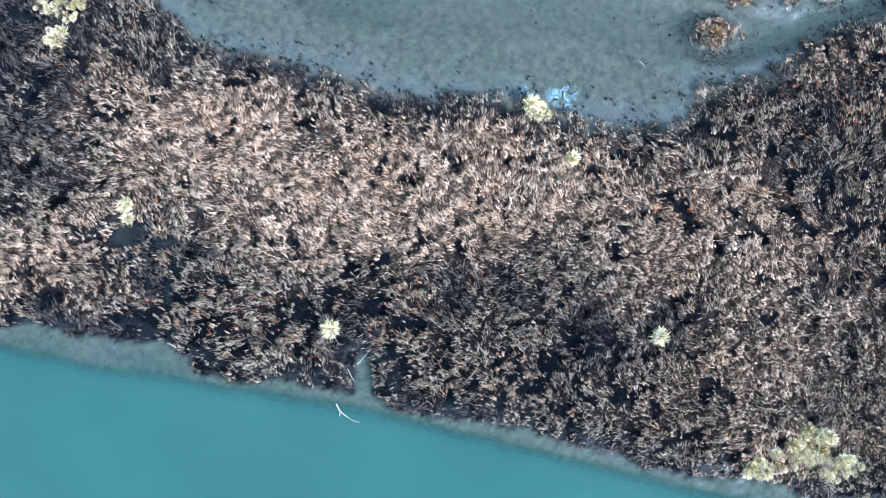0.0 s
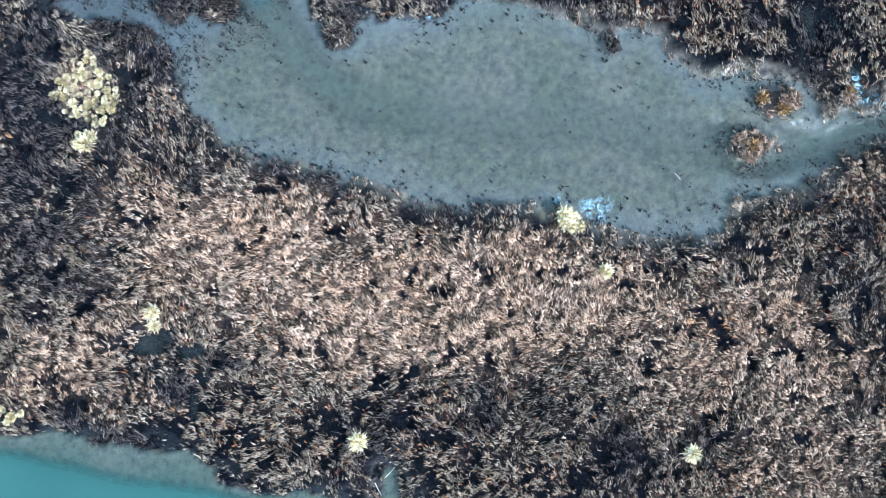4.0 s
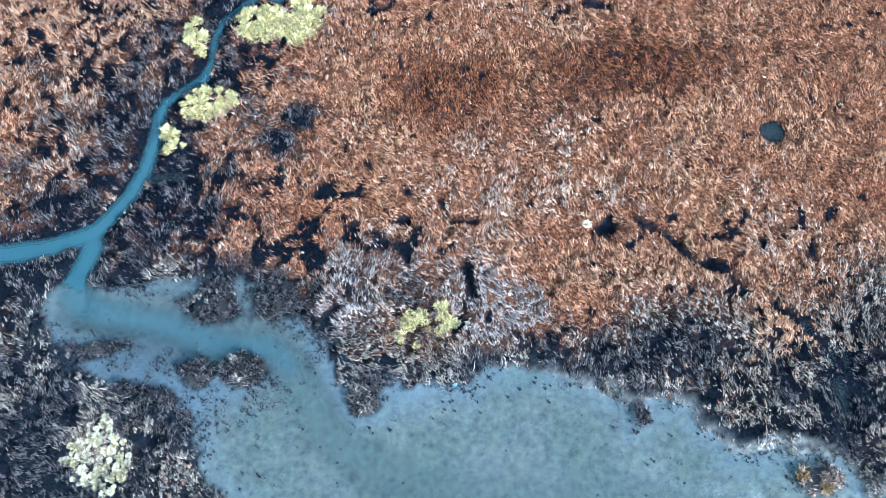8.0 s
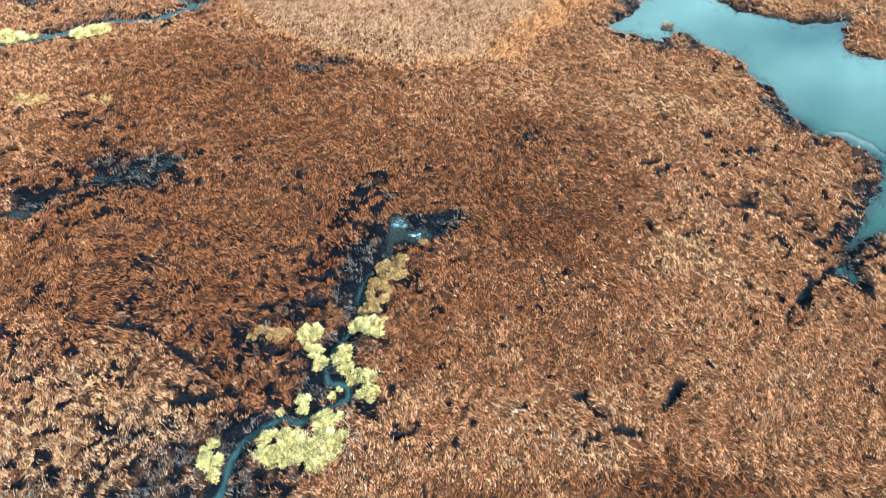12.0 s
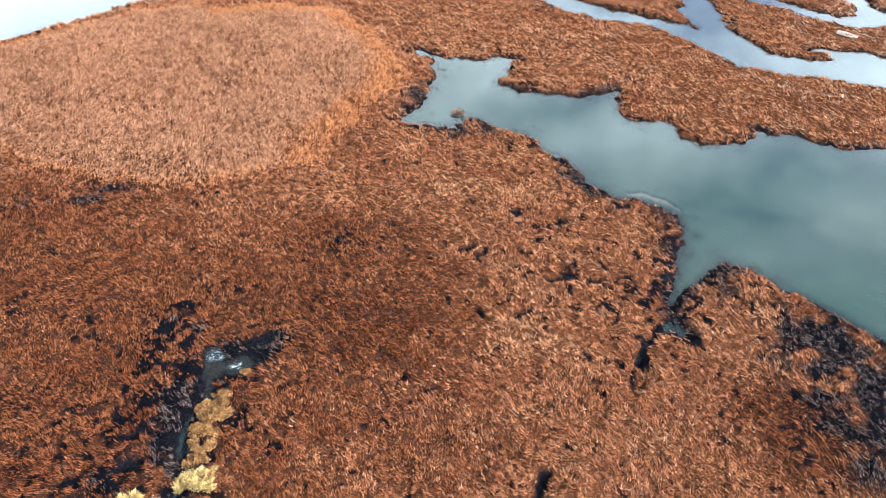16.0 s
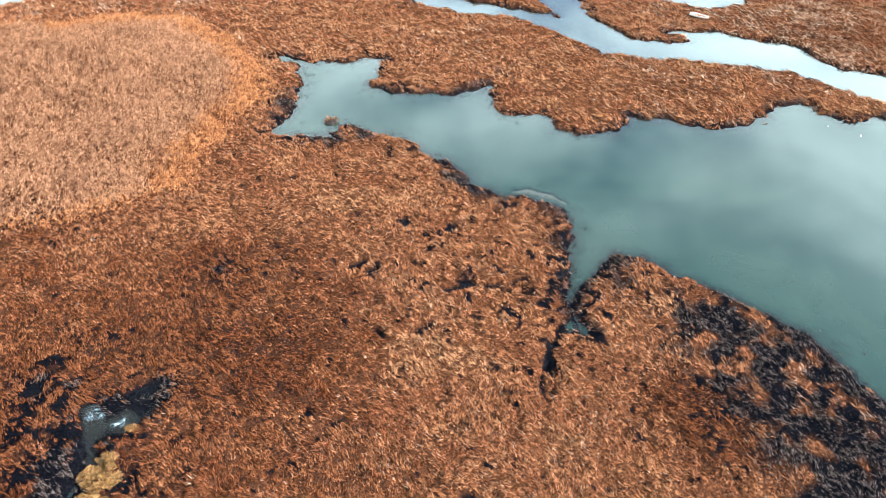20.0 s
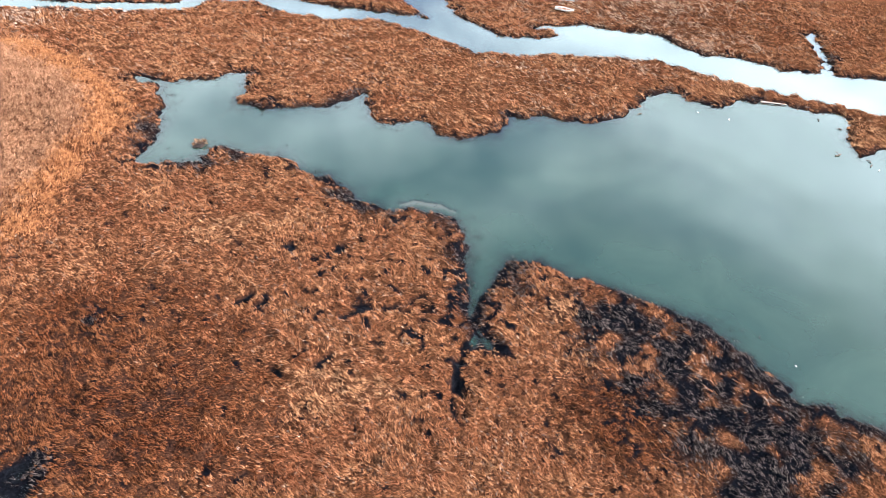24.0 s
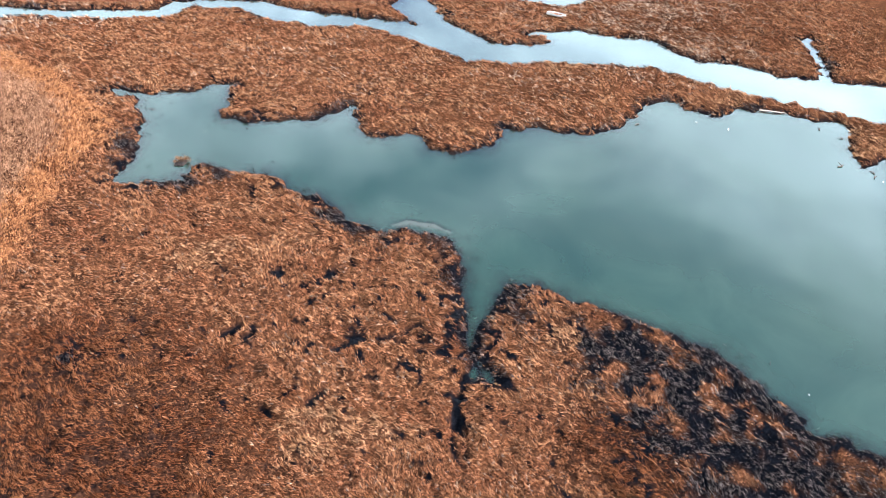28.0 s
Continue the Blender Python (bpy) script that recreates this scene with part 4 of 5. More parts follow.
for per_m2, box, inside, count, big in STRETCHES:
    x, y = scatter(per_m2, box, inside)
    kind = grass_kind(x, y, 0.17)
    w = sample(WATER, x, y)
    edge = 0.12 + 0.5 * rng.rand(len(x)) ** 2
    share = np.array([k[6] for k in KINDS])[kind]
    ragged = 1.1 * soggy_at(x, y) * (fractal(x, y, 1.5, 64, 2) - 0.35)
    ok = (w < np.maximum(-edge * 0.5, ragged * rng.rand(len(x)))) & (sample(hollow, x, y) < rng.uniform(0.1, 0.95, len(x))) & (rng.rand(len(x)) < share)
    ok &= (openness(x, y) > rng.normal(0, 0.02, len(x))) | (rng.rand(len(x)) < 0.08)
    ok &= (np.where(y < 24, value_noise(x, y, 0.34, 69) - 0.07, value_noise(x, y, 0.42, 69)) > 0.31) | (rng.rand(len(x)) < 0.25)
    ok &= sample(reed_bed, x, y) < rng.normal(1.0, 1.2, len(x))
    x, y, kind = x[ok], y[ok], kind[ok]
    comb = 2.19 + 2.0 * (fractal(x, y, 7, 71) - 0.5) + 2.2 * (fractal(x, y, 1.8, 73) - 0.5) + rng.normal(0, 0.38, len(x))
    tufted = np.where(y < 24, value_noise(x, y, 0.34, 69), value_noise(x, y, 0.42, 69))
    mound = smooth(0.25, 0.85, tufted)
    vigour = (0.55 + 0.4 * fractal(x, y, 1.5, 75, 2) + 0.45 * mound) * rng.uniform(0.8, 1.2, len(x))
    for k in range(len(KINDS)):
        pick = kind == k
        if pick.any():
            gathered[k].append((x[pick], y[pick], comb[pick], vigour[pick], mound[pick], count, big))
for k, (name, material, label, length, width, rise, _) in enumerate(KINDS):
    parts, tones, loops, starts, offset, first = [], [], [], [], 0, 0
    for x, y, comb, vigour, mound, count, big in gathered[k]:
        n = len(x) * count
        # each lock is a tight, slightly fanned bundle
        along, across = rng.normal(0, 0.08 * big, n), rng.normal(0, 0.05 * big, n)
        turn = np.repeat(comb, count)
        bx = np.repeat(x, count) + along * np.cos(turn) - across * np.sin(turn)
        by = np.repeat(y, count) + along * np.sin(turn) + across * np.cos(turn)
        keep = sample(WATER, bx, by) < 0.02 + 0.9 * soggy_at(bx, by) * (sample(runnel, bx, by) < 0.15)
        bx, by = bx[keep], by[keep]
        lean = (turn + rng.normal(0, 0.26, n))[keep]
        tall = (np.repeat(vigour, count) * length * rng.uniform(0.6, 1.3, n))[keep] * (0.25 + 0.7 * big)
        steep = np.repeat(rng.normal(rise, 0.12, len(x)), count)[keep]
        v, l, s = strands(bx, by, np.maximum(sample(GZ, bx, by), -0.02) + np.where(by < 24, 0.24, 0.17) * np.repeat(mound, count)[keep] * rng.uniform(0.3, 1.0, len(bx)), lean, tall, 1.3 * width * big * rng.uniform(0.6, 1.35, len(bx)),
                          np.clip(rng.normal(steep, 0.13), 0.06, 0.93))
        parts.append(v), loops.append(l + offset), starts.append(s + first)
        tones.append(np.repeat(np.repeat(rng.rand(len(x)), count)[keep], 3))
        offset, first = offset + len(v), first + l.size
    me = mesh_from(name, np.concatenate(parts), np.concatenate([l.ravel() for l in loops]), np.concatenate(starts), material, False, (("tone", np.concatenate(tones)),))
    tagged(new(name, me), label, "grass", kind="stuff")

# ---- strays: stems and clods in the shallows ----
x, y = np.concatenate([rng.uniform(-24, 46, 60000), rng.uniform(38, 82, 60000)]), np.concatenate([rng.uniform(-6, 30, 60000), rng.uniform(28, 126, 60000)])
w, p = sample(WATER, x, y), np.maximum(sample(BODIES["pond"], x, y), sample(BODIES["lagoon"], x, y))
near = np.exp(-w / (0.25 + 1.1 * fractal(x, y, 4, 91) ** 2 + 1.6 * spot(x, y, -8, 20, 9, 7)))
ok = (w > 0.02) & (p > 0.0) & (sample(runnel, x, y) < 0.1) & (rng.rand(len(x)) < near * smooth(0.42, 0.62, fractal(x, y, 1.6, 93)) * 0.9)
x, y = x[ok], y[ok]
n = len(x) * 3
bx, by = np.repeat(x, 3) + rng.normal(0, 0.08, n), np.repeat(y, 3) + rng.normal(0, 0.08, n)
v, l, s = blades(bx, by, np.zeros(n), rng.uniform(0, 6.28, n), rng.uniform(0.15, 0.45, n), rng.uniform(0.03, 0.05, n), rng.uniform(0.2, 0.8, n), rng.uniform(0, 0.8, n))
tagged(new("stray_stems", mesh_from("stray_stems", v, l, s, M_DARK)), "sparse dead stems sticking out of the shallow pond edge", "grass", kind="stuff")


def clods(x, y, size):
    """Low dark lumps: an eight-sided cone with a blunt top each."""
    n, k = len(x), 6
    a = np.arange(k) * 2 * np.pi / k
    r = size[:, None] * rng.uniform(0.6, 1.3, (n, k))
    ring = np.stack([x[:, None] + r * np.cos(a), y[:, None] + r * np.sin(a), np.full((n, k), -0.03)], -1)
    top = np.stack([x[:, None] + 0.5 * r * np.cos(a), y[:, None] + 0.5 * r * np.sin(a), np.repeat(size[:, None] * 0.45, k, 1)], -1)
    verts = np.concatenate([ring, top], 1)
    base = np.arange(n)[:, None] * 2 * k
    quads = np.concatenate([np.concatenate([base + i, base + (i + 1) % k, base + k + (i + 1) % k, base + k + i], 1) for i in range(k)], 1)
    loops = np.concatenate([quads, base + k + np.arange(k)], 1)
    starts = (np.arange(n)[:, None] * 5 * k + np.concatenate([np.arange(k) * 4, [4 * k]])).ravel()
    return verts.reshape(-1, 3), loops, starts


M_CLOD = plain_material("wet_mud", (0.008, 0.009, 0.011), (0.035, 0.034, 0.034), 3)
pick = rng.rand(len(x)) < 0.6
more_x, more_y = rng.uniform(-18, 40, 9000), rng.uniform(-4, 26, 9000)
w = sample(WATER, more_x, more_y)
ok = (w > 0.1) & (sample(BODIES["pond"], more_x, more_y) > 0) & (rng.rand(9000) < np.exp(-w / 0.9) * 0.45 + 0.02)
cx, cy = np.concatenate([x[pick], more_x[ok]]), np.concatenate([y[pick], more_y[ok]])
v, l, s = clods(cx + rng.normal(0, 0.1, len(cx)), cy + rng.normal(0, 0.1, len(cx)), rng.uniform(0.03, 0.11, len(cx)))
tagged(new("mud_clods", mesh_from("mud_clods", v, l, s, M_CLOD)), "dark lumps of mud breaking the pond surface", "mud", kind="stuff")

# ---- reed bed ----
x, y = rng.uniform(-20, 52, 84000), rng.uniform(88, 152, 84000)
ok = (sample(reed_bed, x, y) > rng.normal(0.6, 0.7, len(x))) & (sample(WATER, x, y) < -0.3)
x, y = x[ok], y[ok]
# rim is broadest on the east, painting the side that catches the sun
rim = sample(reed_bed, x, y) + rng.normal(0, 0.8, len(x)) < np.where(x > 24, 4.2, 1.2) * (0.5 + fractal(x, y, 5, 85))
for name, material, label, mine in (("reed_bed", M_REED, "tall stand of tan dry reeds with fluffy tops", ~rim), ("reed_lit_rim", M_REED_LIT_RIM, "golden-orange reeds along the rim of the reed bed, its sunlit east edge painted in", rim)):
    rx, ry = x[mine], y[mine]
    n = len(rx)
    z = sample(GZ, rx, ry)
    comb = 0.4 + 2.4 * (fractal(rx, ry, 6, 81) - 0.5)
    tall = rng.normal(1.6, 0.13, n) * (0.85 + 0.3 * fractal(rx, ry, 2.4, 83)) * (0.45 + 0.55 * smooth(0, 6, sample(reed_bed, rx, ry)))
    sets = [strands(rx[::2], ry[::2], z[::2], comb[::2] + rng.normal(0, 0.6, len(rx[::2])), tall[::2], np.full(len(rx[::2]), 0.04), np.full(len(rx[::2]), 0.95))]
    tones = [np.repeat(rng.rand(len(rx[::2])), 3)]
    own = rng.rand(n)
    for _ in range(5):
        sets.append(strands(rx + rng.normal(0, 0.13, n), ry + rng.normal(0, 0.13, n), z + tall * rng.uniform(0.62, 1.0, n), comb + rng.normal(0, 1.1, n), rng.uniform(0.2, 0.42, n), rng.uniform(0.05, 0.09, n), rng.uniform(0.1, 0.6, n)))
        tones.append(np.repeat(own, 3))
    parts, loops, starts, offset, first = [], [], [], 0, 0
    for v, l, q in sets:
        parts.append(v), loops.append((l + offset).ravel()), starts.append(q + first)
        offset, first = offset + len(v), first + l.size
    tagged(new(name, mesh_from(name, np.concatenate(parts), np.concatenate(loops), np.concatenate(starts), material, False, (("tone", np.concatenate(tones)),))), label, "reeds", kind="stuff")


# ---- things ----
M_FILM_GLINT, tree, link = blank("film_glint_blue")
co = tree.nodes.new("ShaderNodeTexCoord").outputs["Object"]
film_ramp = ramp_of(tree, [(0.46, (0, 0, 0)), (0.66, (0.8, 0.8, 0.8))])
link(noise_of(tree, link, co, 1.6, 5, 0.6, 1.6), film_ramp.inputs[0])
film_edge = tree.nodes.new("ShaderNodeAttribute")
film_edge.attribute_name = "thick"
film_fac = tree.nodes.new("ShaderNodeMath")
film_fac.operation = "MULTIPLY"
link(film_ramp.outputs[0], film_fac.inputs[0])
link(film_edge.outputs["Fac"], film_fac.inputs[1])
film_clear = tree.nodes.new("ShaderNodeBsdfTransparent")
film_body = node(tree, "ShaderNodeBsdfPrincipled", Roughness=0.35)
film_body.inputs["Base Color"].default_value = (0.36, 0.60, 0.72, 1)
film_mix = tree.nodes.new("ShaderNodeMixShader")
link(film_fac.outputs[0], film_mix.inputs[0])
link(film_clear.outputs[0], film_mix.inputs[1])
link(film_body.outputs[0], film_mix.inputs[2])
link(film_mix.outputs[0], tree.nodes.new("ShaderNodeOutputMaterial").inputs[0])
# the sheets near x 38-39 and y 67-69 paint sky reflected in the water
for fx, fy, rx, ry in ((16.7, 1.5, 0.6, 0.5), (19.0, 0.4, 1.2, 1.2), (38.2, 5.8, 0.9, 1.5), (39.2, 4.6, 2.0, 0.7), (10.0, 15.6, 1.2, 0.9), (10.3, 69.1, 0.8, 0.9), (11.7, 67.2, 0.7, 0.5)):
    ring = np.arange(24) * 2 * np.pi / 24
    pts, thick = [(fx, fy, 0.006)], [1.0]
    for k in (0.35, 0.7, 1.0):
        wob = k * (1 + 0.25 * np.sin(3 * ring + fx))
        pts += [(fx + rx * c, fy + ry * d, 0.006) for c, d in zip(wob * np.cos(ring), wob * np.sin(ring))]
        thick += [{0.35: 0.9, 0.7: 0.5, 1.0: 0.0}[k]] * 24
    tri = [(0, 1 + i, 1 + (i + 1) % 24) for i in range(24)]
    quad = [(1 + 24 * b + i, 25 + 24 * b + i, 25 + 24 * b + (i + 1) % 24, 1 + 24 * b + (i + 1) % 24) for b in (0, 1) for i in range(24)]
    loops = np.concatenate([np.ravel(tri), np.ravel(quad)])
    starts = np.concatenate([np.arange(24) * 3, 72 + np.arange(48) * 4])
    tagged(new("film_and_glint", mesh_from("film_and_glint", np.array(pts), loops, starts, M_FILM_GLINT, False, (("thick", thick),))),
           "pale blue wispy film and painted sky glints on shallow water", "film", "films on the shallow water")

def part(name, bm, material, parent=None, label=""):
    me = bpy.data.meshes.new(name)
    bm.to_mesh(me)
    bm.free()
    me.materials.append(material)
    ob = new(name, me)
    ob.parent = parent
    if label:
        tagged(ob, label)
    return ob


def tussock_mesh(name, count, radius, height, material, seed, leaf=0.045, lobes=1):
    """A fuzzy dome of short leaves, or several such domes grown together."""
    r = np.random.RandomState(seed)
    spots = [(0.0, 0.0, 1.0)] if lobes == 1 else [(0.62 * math.cos(a) * q, 0.62 * math.sin(a) * q, r.uniform(0.42, 0.62)) for a, q in zip(2.4 * np.arange(lobes) + r.uniform(0, 6, 1)[0], np.sqrt(np.linspace(0.05, 1, lobes)))]
    which = r.randint(0, len(spots), count)
    sx, sy, ss = np.array(spots)[which].T
    a, up = r.uniform(0, 2 * np.pi, count), np.arcsin(r.uniform(0.02, 1.0, count))
    dx, dy, dz = np.cos(a) * np.cos(up), np.sin(a) * np.cos(up), np.sin(up)
    shell = r.uniform(0.25, 0.85, count) * ss
    x, y, z = radius * (sx + shell * dx), radius * (sy + shell * dy), height * shell * dz * r.uniform(0.85, 1.1, count)
    out = a + r.normal(0, 0.7, count)
    v, l, s = strands(x, y, z + 0.03, out, radius * ss * r.uniform(0.25, 0.85, count), leaf * r.uniform(0.7, 1.5, count), np.clip(np.sin(up) + r.normal(-0.05, 0.25, count), 0.02, 0.95))
    return mesh_from(name, v, l, s, material, False, (("tone", np.repeat(r.rand(len(spots))[which], 3)),))


TUSSOCKS = [tussock_mesh("tussock", 420, 0.50, 0.42, M_CREAM, 200 + k, 0.08) for k in range(4)]
bm = bmesh.new()
bmesh.ops.create_icosphere(bm, subdivisions=1, radius=0.13, matrix=Matrix.Diagonal((1, 1, 0.4, 1)))
CROWN = bpy.data.meshes.new("root_crown")
bm.to_mesh(CROWN)
bm.free()
CROWN.materials.append(plain_material("matted_roots", (0.03, 0.022, 0.014), (0.10, 0.075, 0.045), 12))
BUSHES = [tussock_mesh("bushy_tussock", 900, 0.72, 0.85, M_BUSH, 300 + k, 0.045, 6) for k in range(4)]

TAN_BUSHES = [tussock_mesh("golden_tussock", 900, 0.72, 0.80, M_STRAW, 340 + k, 0.052, 6) for k in range(4)]


def tussocks(spots, spacing, scale, label, group, shapes=None):
    placed = []
    for cx, cy, rx, ry in spots:
        n = max(1, int(3.14 * rx * ry / spacing**2))
        tries = 0
        mine = []
        while len(mine) < n and tries < 4000:
            tries += 1
            a, r = random.uniform(0, 6.283), math.sqrt(random.random())
            x, y = cx + rx * r * math.cos(a), cy + ry * r * math.sin(a)
            if n > 1 and sample(WATER, np.array([x]), np.array([y]))[0] > 0.05:
                continue
            if all((x - p) ** 2 + (y - q) ** 2 > (0.72 * spacing) ** 2 for p, q in mine):
                mine.append((x, y))
        placed += mine
    for x, y in placed:
        ob = new("pale_tussock", random.choice(shapes or TUSSOCKS))
        new("root_crown", CROWN).parent = ob
        s = scale * random.uniform(0.5, 1.4)
        ob.matrix_world = pose(x, y, float(sample(GZ, np.array([x]), np.array([y]))[0]) + 0.02, 0, 0, random.uniform(0, 360)) @ Matrix.Diagonal((s, s, s * random.uniform(0.8, 1.1), 1))
        tagged(ob, label, "tussock", group)


tussocks([(-13.9, 13.6, 2.2, 1.5), (-13.2, 12.2, 1.0, 0.9), (-13.6, 15.4, 0.8, 1.0)], 0.46, 0.47, "cream-coloured rounded grass tussock in a dense cluster on dark mud", "cream tussocks by the pond")
tussocks([(-14.4, 10.7, 0.9, 0.6), (17.4, 0.2, 0.8, 0.9), (-11.7, -2.1, 0.6, 0.5), (-21.6, -6.7, 0.8, 0.7)], 0.62, 0.85, "cream grass tussock standing out of dark grass", "scattered cream tussocks")
tussocks([(28.9, -26.6, 2.6, 0.7), (31.2, -25.8, 1.6, 1.1), (33.0, -27.6, 1.4, 0.9)], 0.55, 0.7, "straw-coloured tussock at the river bank", "straw tussocks by the river")
tussocks([(18.9, -3.9, 0.2, 0.2), (21.0, 25.2, 0.2, 0.2), (0.6, -12.4, 0.1, 0.1), (22.5, -16.8, 0.1, 0.1)], 0.6, 0.95, "single bright straw-white tussock among darker grass", "single white tussocks")
tussocks([(8.9, 19.8, 2.0, 0.9), (7.2, 18.7, 0.8, 0.8)], 0.8, 0.72, "yellow-green tussock at the edge of the pond", "yellow tussocks by the pond", BUSHES)
tussocks([(-0.7, 45.2, 1.7, 1.6), (1.5, 44.2, 1.3, 1.3), (2.8, 46.2, 1.2, 1.7), (-5.4, 38.7, 1.9, 1.2), (-8.0, 35.8, 0.6, 1.0), (-6.1, 45.1, 0.7, 1.1), (-5.6, 43.5, 0.4, 0.6), (3.3, 49.9, 0.6, 0.45), (0.6, 48.7, 0.5, 0.5),
          (1.5, 55.4, 0.9, 1.2), (2.1, 53.6, 0.7, 1.2), (4.3, 52.7, 0.7, 1.2), (5.9, 49.2, 0.7, 0.7), (6.6, 56.2, 1.4, 0.9), (5.3, 51.0, 0.9, 0.9), (-1.0, 48.6, 0.6, 0.4)],
         0.62, 0.80, "pale yellow-green bushy tussock on the creek bank", "creek bank tussocks", BUSHES)
tussocks([(-2.0, 56.2, 1.9, 0.7), (8.9, 62.7, 1.3, 1.4), (7.6, 60.2, 1.1, 1.3), (9.4, 63.6, 0.9, 0.9), (6.6, 58.2, 0.9, 0.8), (10.9, 67.2, 0.6, 0.4), (12.0, 66.4, 0.5, 0.3)],
         0.60, 0.62, "golden-tan bushy tussock at the head of the creek", "creek head tussocks", TAN_BUSHES)
tussocks([(-25.2, 107.3, 2.6, 1.2), (-33.1, 106.6, 2.5, 0.8)], 0.95, 1.3, "yellow-green tussock beside the far side creek", "far yellow tussocks", BUSHES)
tussocks([(-29.0, 92.8, 1.9, 1.2), (-21.6, 92.2, 1.6, 1.1)], 1.3, 1.0, "straw-coloured tussock among far russet grass", "far straw tussocks", TAN_BUSHES)


DARK_TUFTS = [tussock_mesh("tuft", 130, 0.5, 0.45, M_DARK, 400 + k) for k in range(3)]
TAN_TUFTS = [tussock_mesh("tuft", 150, 0.5, 0.5, m, 420 + k) for k, m in enumerate((M_PALE, M_PALE, M_GREY, M_STRAW))]


def islet_thing(cx, cy, rx, ry, tufts, label):
    """A low peat mound in the shallows with grass tufts on it."""
    root = new("grass_islet")
    root.location = (cx, cy, 0)
    bm = bmesh.new()
    bmesh.ops.create_icosphere(bm, subdivisions=3, radius=1.0)
    for v in bm.verts:
        lump = 1 + 0.35 * (noise.noise(v.co * 2.3 + Vector((cx, cy, 0))))
        v.co = Vector((v.co.x * rx * 0.92 * lump, v.co.y * ry * 0.92 * lump, v.co.z * 0.28))
    part("peat_mound", bm, M_CLOD_PEAT, root)
    for _ in range(max(3, int(rx * ry * 7))):
        a, q = random.uniform(0, 6.283), 0.9 * math.sqrt(random.random())
        t = new("tuft", random.choice(tufts))
        t.parent = root
        k = random.uniform(0.6, 1.15)
        t.matrix_local = pose(rx * q * math.cos(a), ry * q * math.sin(a), 0.26 * math.sqrt(max(0, 1 - q * q)) - 0.02, 0, 0, random.uniform(0, 360)) @ Matrix.Diagonal((k, k, k, 1))
    return tagged(root, label, "islet", "islets in the pond")


M_CLOD_PEAT = plain_material("islet_peat", (0.010, 0.009, 0.009), (0.04, 0.034, 0.03), 4)
for cx, cy, rx, ry in ISLETS[:7] + ISLETS[9:12] + ISLETS[14:]:
    islet_thing(cx, cy, rx, ry, DARK_TUFTS, "blackened grass islet in the shallow pond")
GOLD_TUFTS = [tussock_mesh("tuft", 150, 0.5, 0.5, M_GOLD, 440 + k) for k in range(3)]
for cx, cy, rx, ry in ISLETS[7:9] + ISLETS[12:14]:
    islet_thing(cx, cy, rx, ry, GOLD_TUFTS if cy > 50 else TAN_TUFTS, "tan grass islet in the shallow water")


def tube(bm, points, radii, sides=7):
    """A bent, tapering round bar through the points."""
    rings = []
    for k, p in enumerate(points):
        p = Vector(p)
        d = (Vector(points[min(k + 1, len(points) - 1)]) - Vector(points[max(k - 1, 0)])).normalized()
        u = d.orthogonal().normalized()
        w = d.cross(u)
        rings.append([bm.verts.new(p + radii[k] * (math.cos(6.2832 * i / sides) * u + math.sin(6.2832 * i / sides) * w)) for i in range(sides)])
    for a, b in zip(rings, rings[1:]):
        for i in range(sides):
            bm.faces.new((a[i], a[(i + 1) % sides], b[(i + 1) % sides], b[i]))
    bm.faces.new(rings[0][::-1])
    bm.faces.new(rings[-1])


M_WOOD = plain_material("bleached_driftwood", (0.30, 0.26, 0.22), (0.62, 0.57, 0.50), 5)
M_DARKWOOD = plain_material("wet_driftwood", (0.05, 0.04, 0.035), (0.16, 0.13, 0.11), 5)
M_BOAT = plain_material("weathered_white_paint", (0.62, 0.62, 0.58), (0.82, 0.82, 0.80), 3, 0.5)
M_BOARDS = plain_material("littered_boards", (0.10, 0.045, 0.022), (0.26, 0.13, 0.07), 7, 0.9)


def branch(name, at, points, thick, material, label, twigs=()):
    root = new(name)
    root.location = at
    bm = bmesh.new()
    tube(bm, points, [thick * (1 - 0.65 * k / (len(points) - 1)) for k in range(len(points))])
    part("stem", bm, material, root)
    for tw in twigs:
        bm = bmesh.new()
        tube(bm, tw, [thick * 0.5, thick * 0.4, thick * 0.15], 5)
        part("twig", bm, material, root)
    return tagged(root, label, "driftwood")


branch("fallen_branch", (0.1, -17.4, 0.02), [(0, 0, 0), (0.18, -0.55, 0.02), (0.55, -0.95, 0.03), (0.9, -1.3, 0.03), (1.35, -1.5, 0.0)], 0.05, M_WOOD,
       "bent bleached branch floating in the river shallows", [[(0.18, -0.55, 0.02), (0.1, -0.75, 0.05), (0.12, -0.9, 0.05)]])
branch("driftwood_log", (121.2, 68.4, 0.15), [(0, 0, 0), (1.2, -1.4, 0.05), (2.6, -2.9, 0.0)], 0.14, M_WOOD, "pale straight driftwood log lying along the bank")
branch("driftwood_log", (125.4, 63.4, 0.15), [(0, 0, 0.1), (0.9, -0.9, 0.0), (1.6, -1.8, 0.1)], 0.12, M_DARKWOOD, "dark forked driftwood log at the water's edge",
       [[(0.9, -0.9, 0.0), (1.6, -0.6, 0.3), (2.3, -0.2, 0.4)], [(0.9, -0.9, 0.0), (0.4, -1.7, 0.1), (0.1, -2.1, 0.0)]])
branch("snag", (115.2, 53.8, 0.0), [(0, 0, 0.05), (0.6, -0.3, 0.12), (1.3, -0.2, 0.05)], 0.10, M_DARKWOOD, "dark snag lying in the lagoon", [[(0.6, -0.3, 0.1), (0.7, 0.2, 0.25), (0.9, 0.5, 0.2)]])
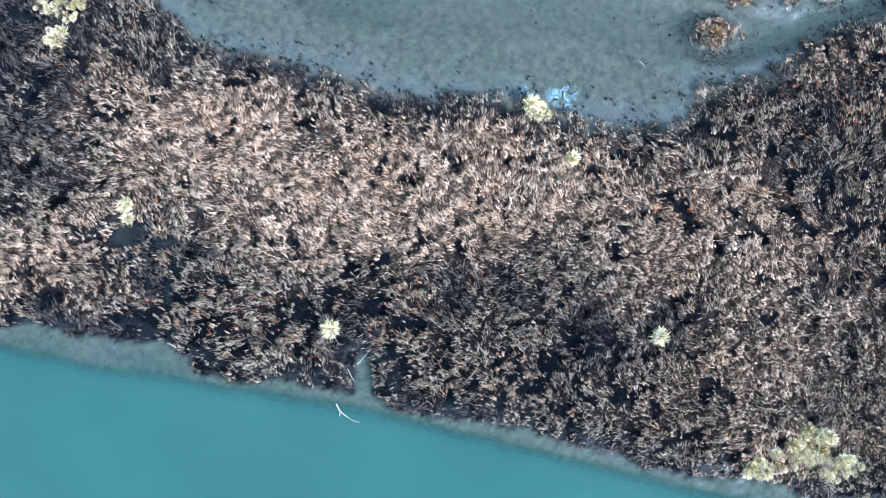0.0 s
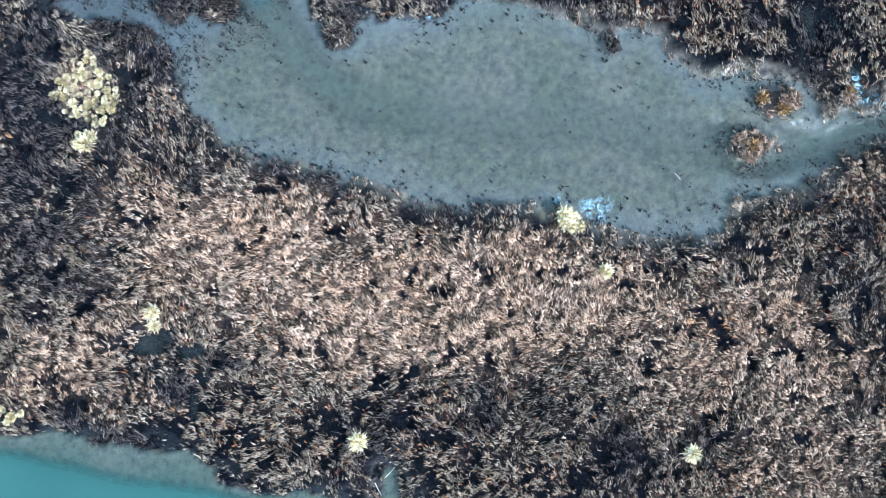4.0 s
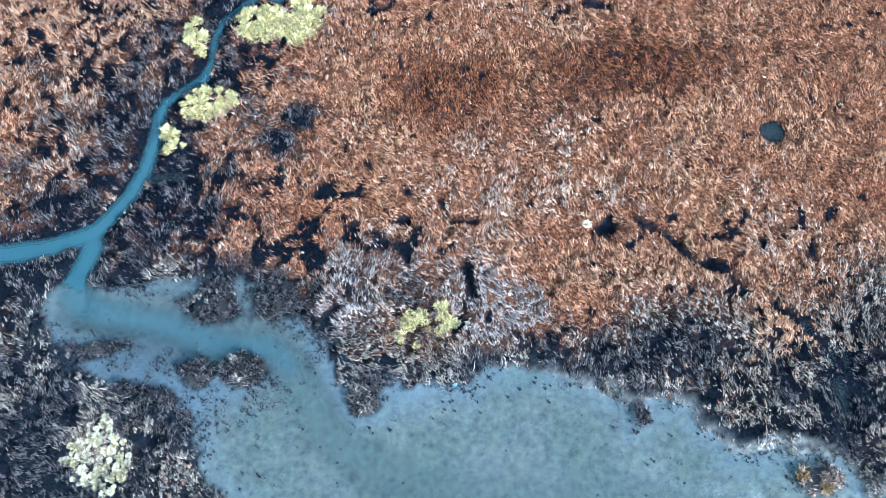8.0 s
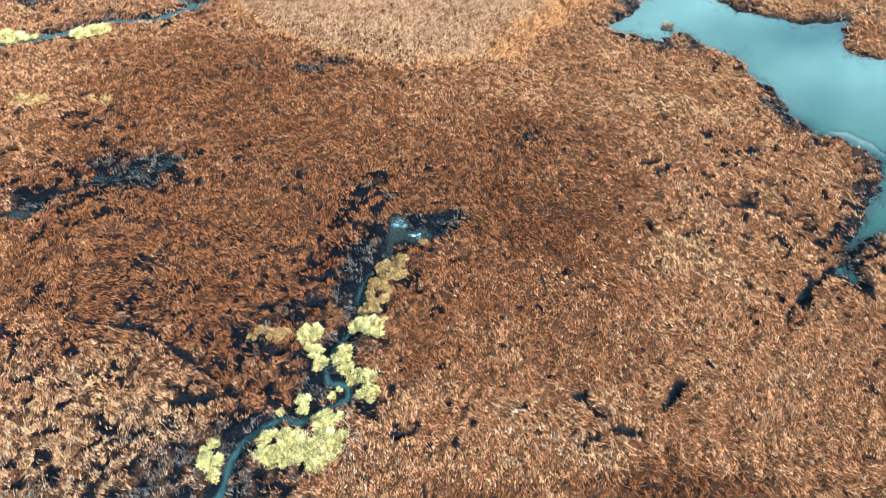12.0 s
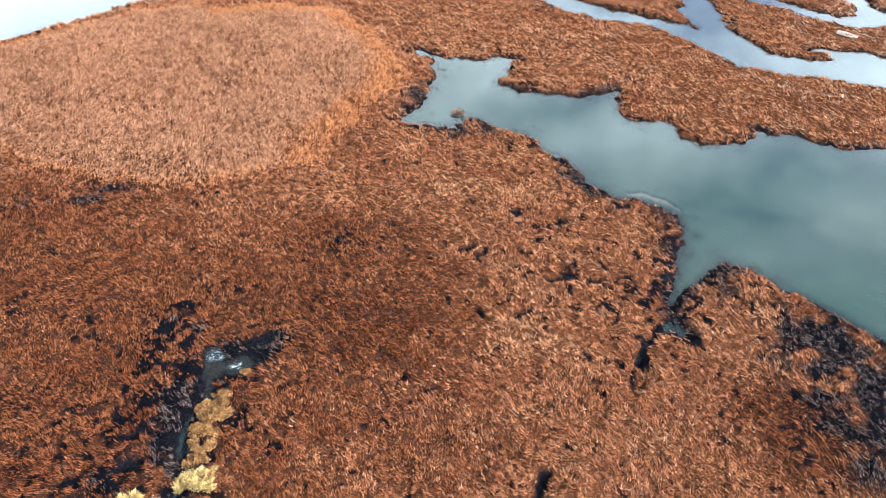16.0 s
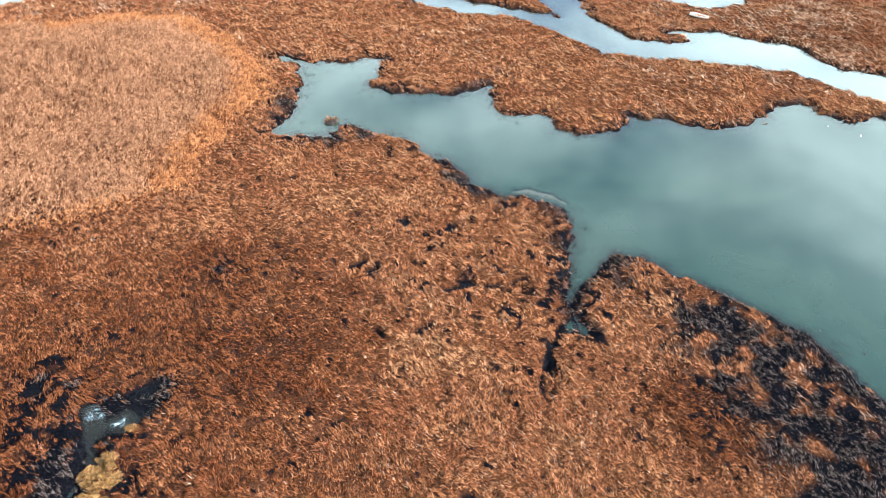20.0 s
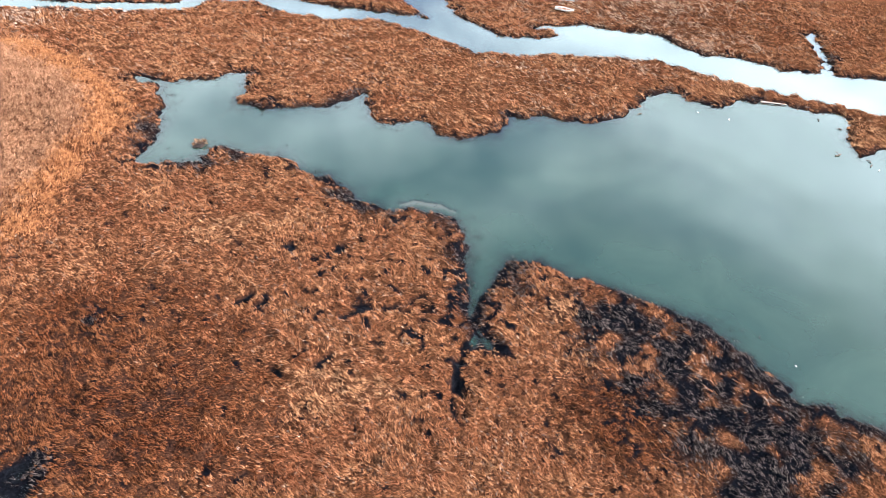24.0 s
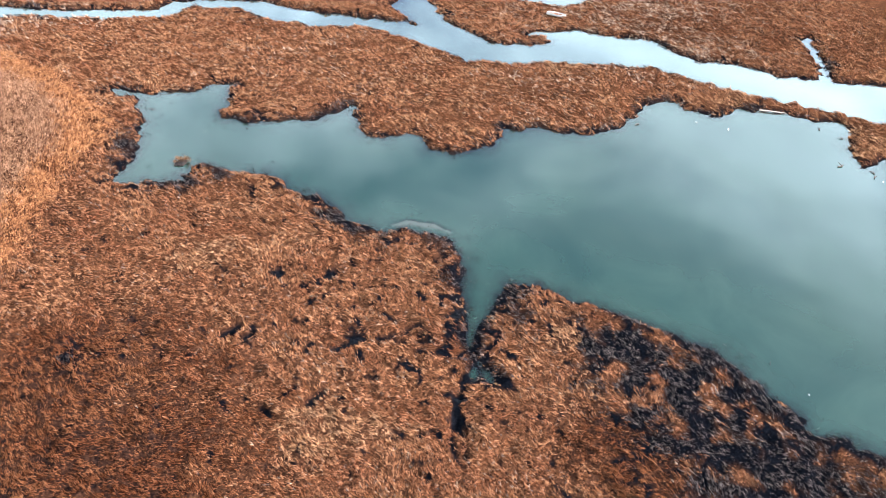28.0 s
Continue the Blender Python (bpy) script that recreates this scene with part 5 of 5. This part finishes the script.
for sx, sy, turn in ((123.2, 60.1, 0.4), (123.6, 56.8, 1.9), (102.4, 76.6, 2.7), (117.6, 49.9, 0.9)):
    branch("snag", (sx, sy, 0.0), [(0, 0, 0.04), (0.35 * math.cos(turn), 0.35 * math.sin(turn), 0.12), (0.8 * math.cos(turn + 0.3), 0.8 * math.sin(turn + 0.3), 0.03)], 0.09, M_DARKWOOD, "short dark snag in the lagoon shallows")
branch("snag", (116.4, 49.4, 0.0), [(0, 0, 0.05), (0.5, 0.2, 0.1), (1.0, 0.1, 0.04)], 0.08, M_DARKWOOD, "dark snag lying in the lagoon")


for x, y, dx, dy in ((1.3, -15.2, 0.3, -0.9), (2.0, -15.0, 0.8, 0.6), (-6.0, -13.6, 1.0, 0.35), (35.6, -4.8, 0.9, -0.5), (24.6, 2.0, 0.3, -0.5), (11.2, 15.9, 0.2, 0.7)):
    branch("broken_stalk", (x, y, 0.28), [(0, 0, 0), (dx * 0.5, dy * 0.5, 0.08), (dx, dy, 0.05)], 0.028, M_WOOD, "pale broken stalk lying on the marsh edge")


def float_bottle(at, turn, size=1.0):
    """A drifting plastic bottle: shouldered body and cap."""
    root = new("floating_bottle")
    root.matrix_world = pose(*at, 0, 90, turn) @ Matrix.Scale(size, 4)
    bm = bmesh.new()
    tube(bm, [(0, 0, z) for z in (0, 0.02, 0.30, 0.38, 0.42)], [0.05, 0.065, 0.065, 0.03, 0.025], 10)
    part("body", bm, M_BOAT, root)
    bm = bmesh.new()
    tube(bm, [(0, 0, 0.42), (0, 0, 0.46)], [0.03, 0.03], 10)
    part("cap", bm, M_DARKWOOD, root)
    return tagged(root, "white container drifting on the lagoon", "bottle")


float_bottle((111.7, 68.1, 0.03), 30, 1.3)
float_bottle((109.9, 72.0, 0.03), 70, 0.8)
float_bottle((116.4, 48.3, 0.03), 10)
float_bottle((72.1, 37.4, 0.03), 60, 0.55)


def boat(at, turn):
    """A small open rowing boat: shell with thickness, gunwale and two thwarts."""
    root = new("rowing_boat")
    root.matrix_world = pose(*at, 4, 6, turn)
    bm = bmesh.new()
    length, beam, deep = 3.4, 1.25, 0.42
    for inner in (0, 1):
        rows = []
        for i in range(13):
            s = i / 12
            half = beam / 2 * (1 - (2 * s - 1) ** 4 * 0.75) * (0.55 + 0.45 * math.sin(3.1416 * min(1, s * 1.15))) - 0.035 * inner
            rows.append([bm.verts.new(((s - 0.5) * (length - 0.07 * inner), half * math.sin(a), 0.04 * inner + deep * (1 - math.cos(a)) * (1 + 0.25 * (2 * s - 1) ** 2)))
                         for a in [(-1 + 2 * k / 8) * 1.5708 for k in range(9)]])
        for a, b in zip(rows, rows[1:]):
            for k in range(8):
                quad = (a[k], a[k + 1], b[k + 1], b[k])
                bm.faces.new(quad if inner else quad[::-1])
        bm.faces.new(rows[0] if not inner else rows[0][::-1])
        bm.faces.new(rows[-1][::-1] if not inner else rows[-1])
    part("hull", bm, M_BOAT, root)
    bm = bmesh.new()
    bmesh.ops.create_circle(bm, cap_ends=True, segments=20, radius=1.0, matrix=pose(0, 0, 0.26) @ Matrix.Diagonal((length * 0.44, beam * 0.40, 1, 1)))
    for f in bmesh.ops.extrude_face_region(bm, geom=bm.faces[:])["geom"]:
        if isinstance(f, bmesh.types.BMVert):
            f.co.z += 0.05
    part("floorboards", bm, M_BOARDS, root, "rusty brown littered floorboards")
    for x in (-0.45, 0.4):
        bm = bmesh.new()
        bmesh.ops.create_cube(bm, size=1, matrix=pose(x, 0, 0.3) @ Matrix.Diagonal((0.2, 1.08, 0.03, 1)))
        bmesh.ops.bevel(bm, geom=bm.edges[:], offset=0.008, segments=1, affect="EDGES")
        part("thwart", bm, M_WOOD, root)
    return tagged(root, "small white open boat lying stranded in the grass", "boat")


boat((122.8, 107.9, 0.35), -42)
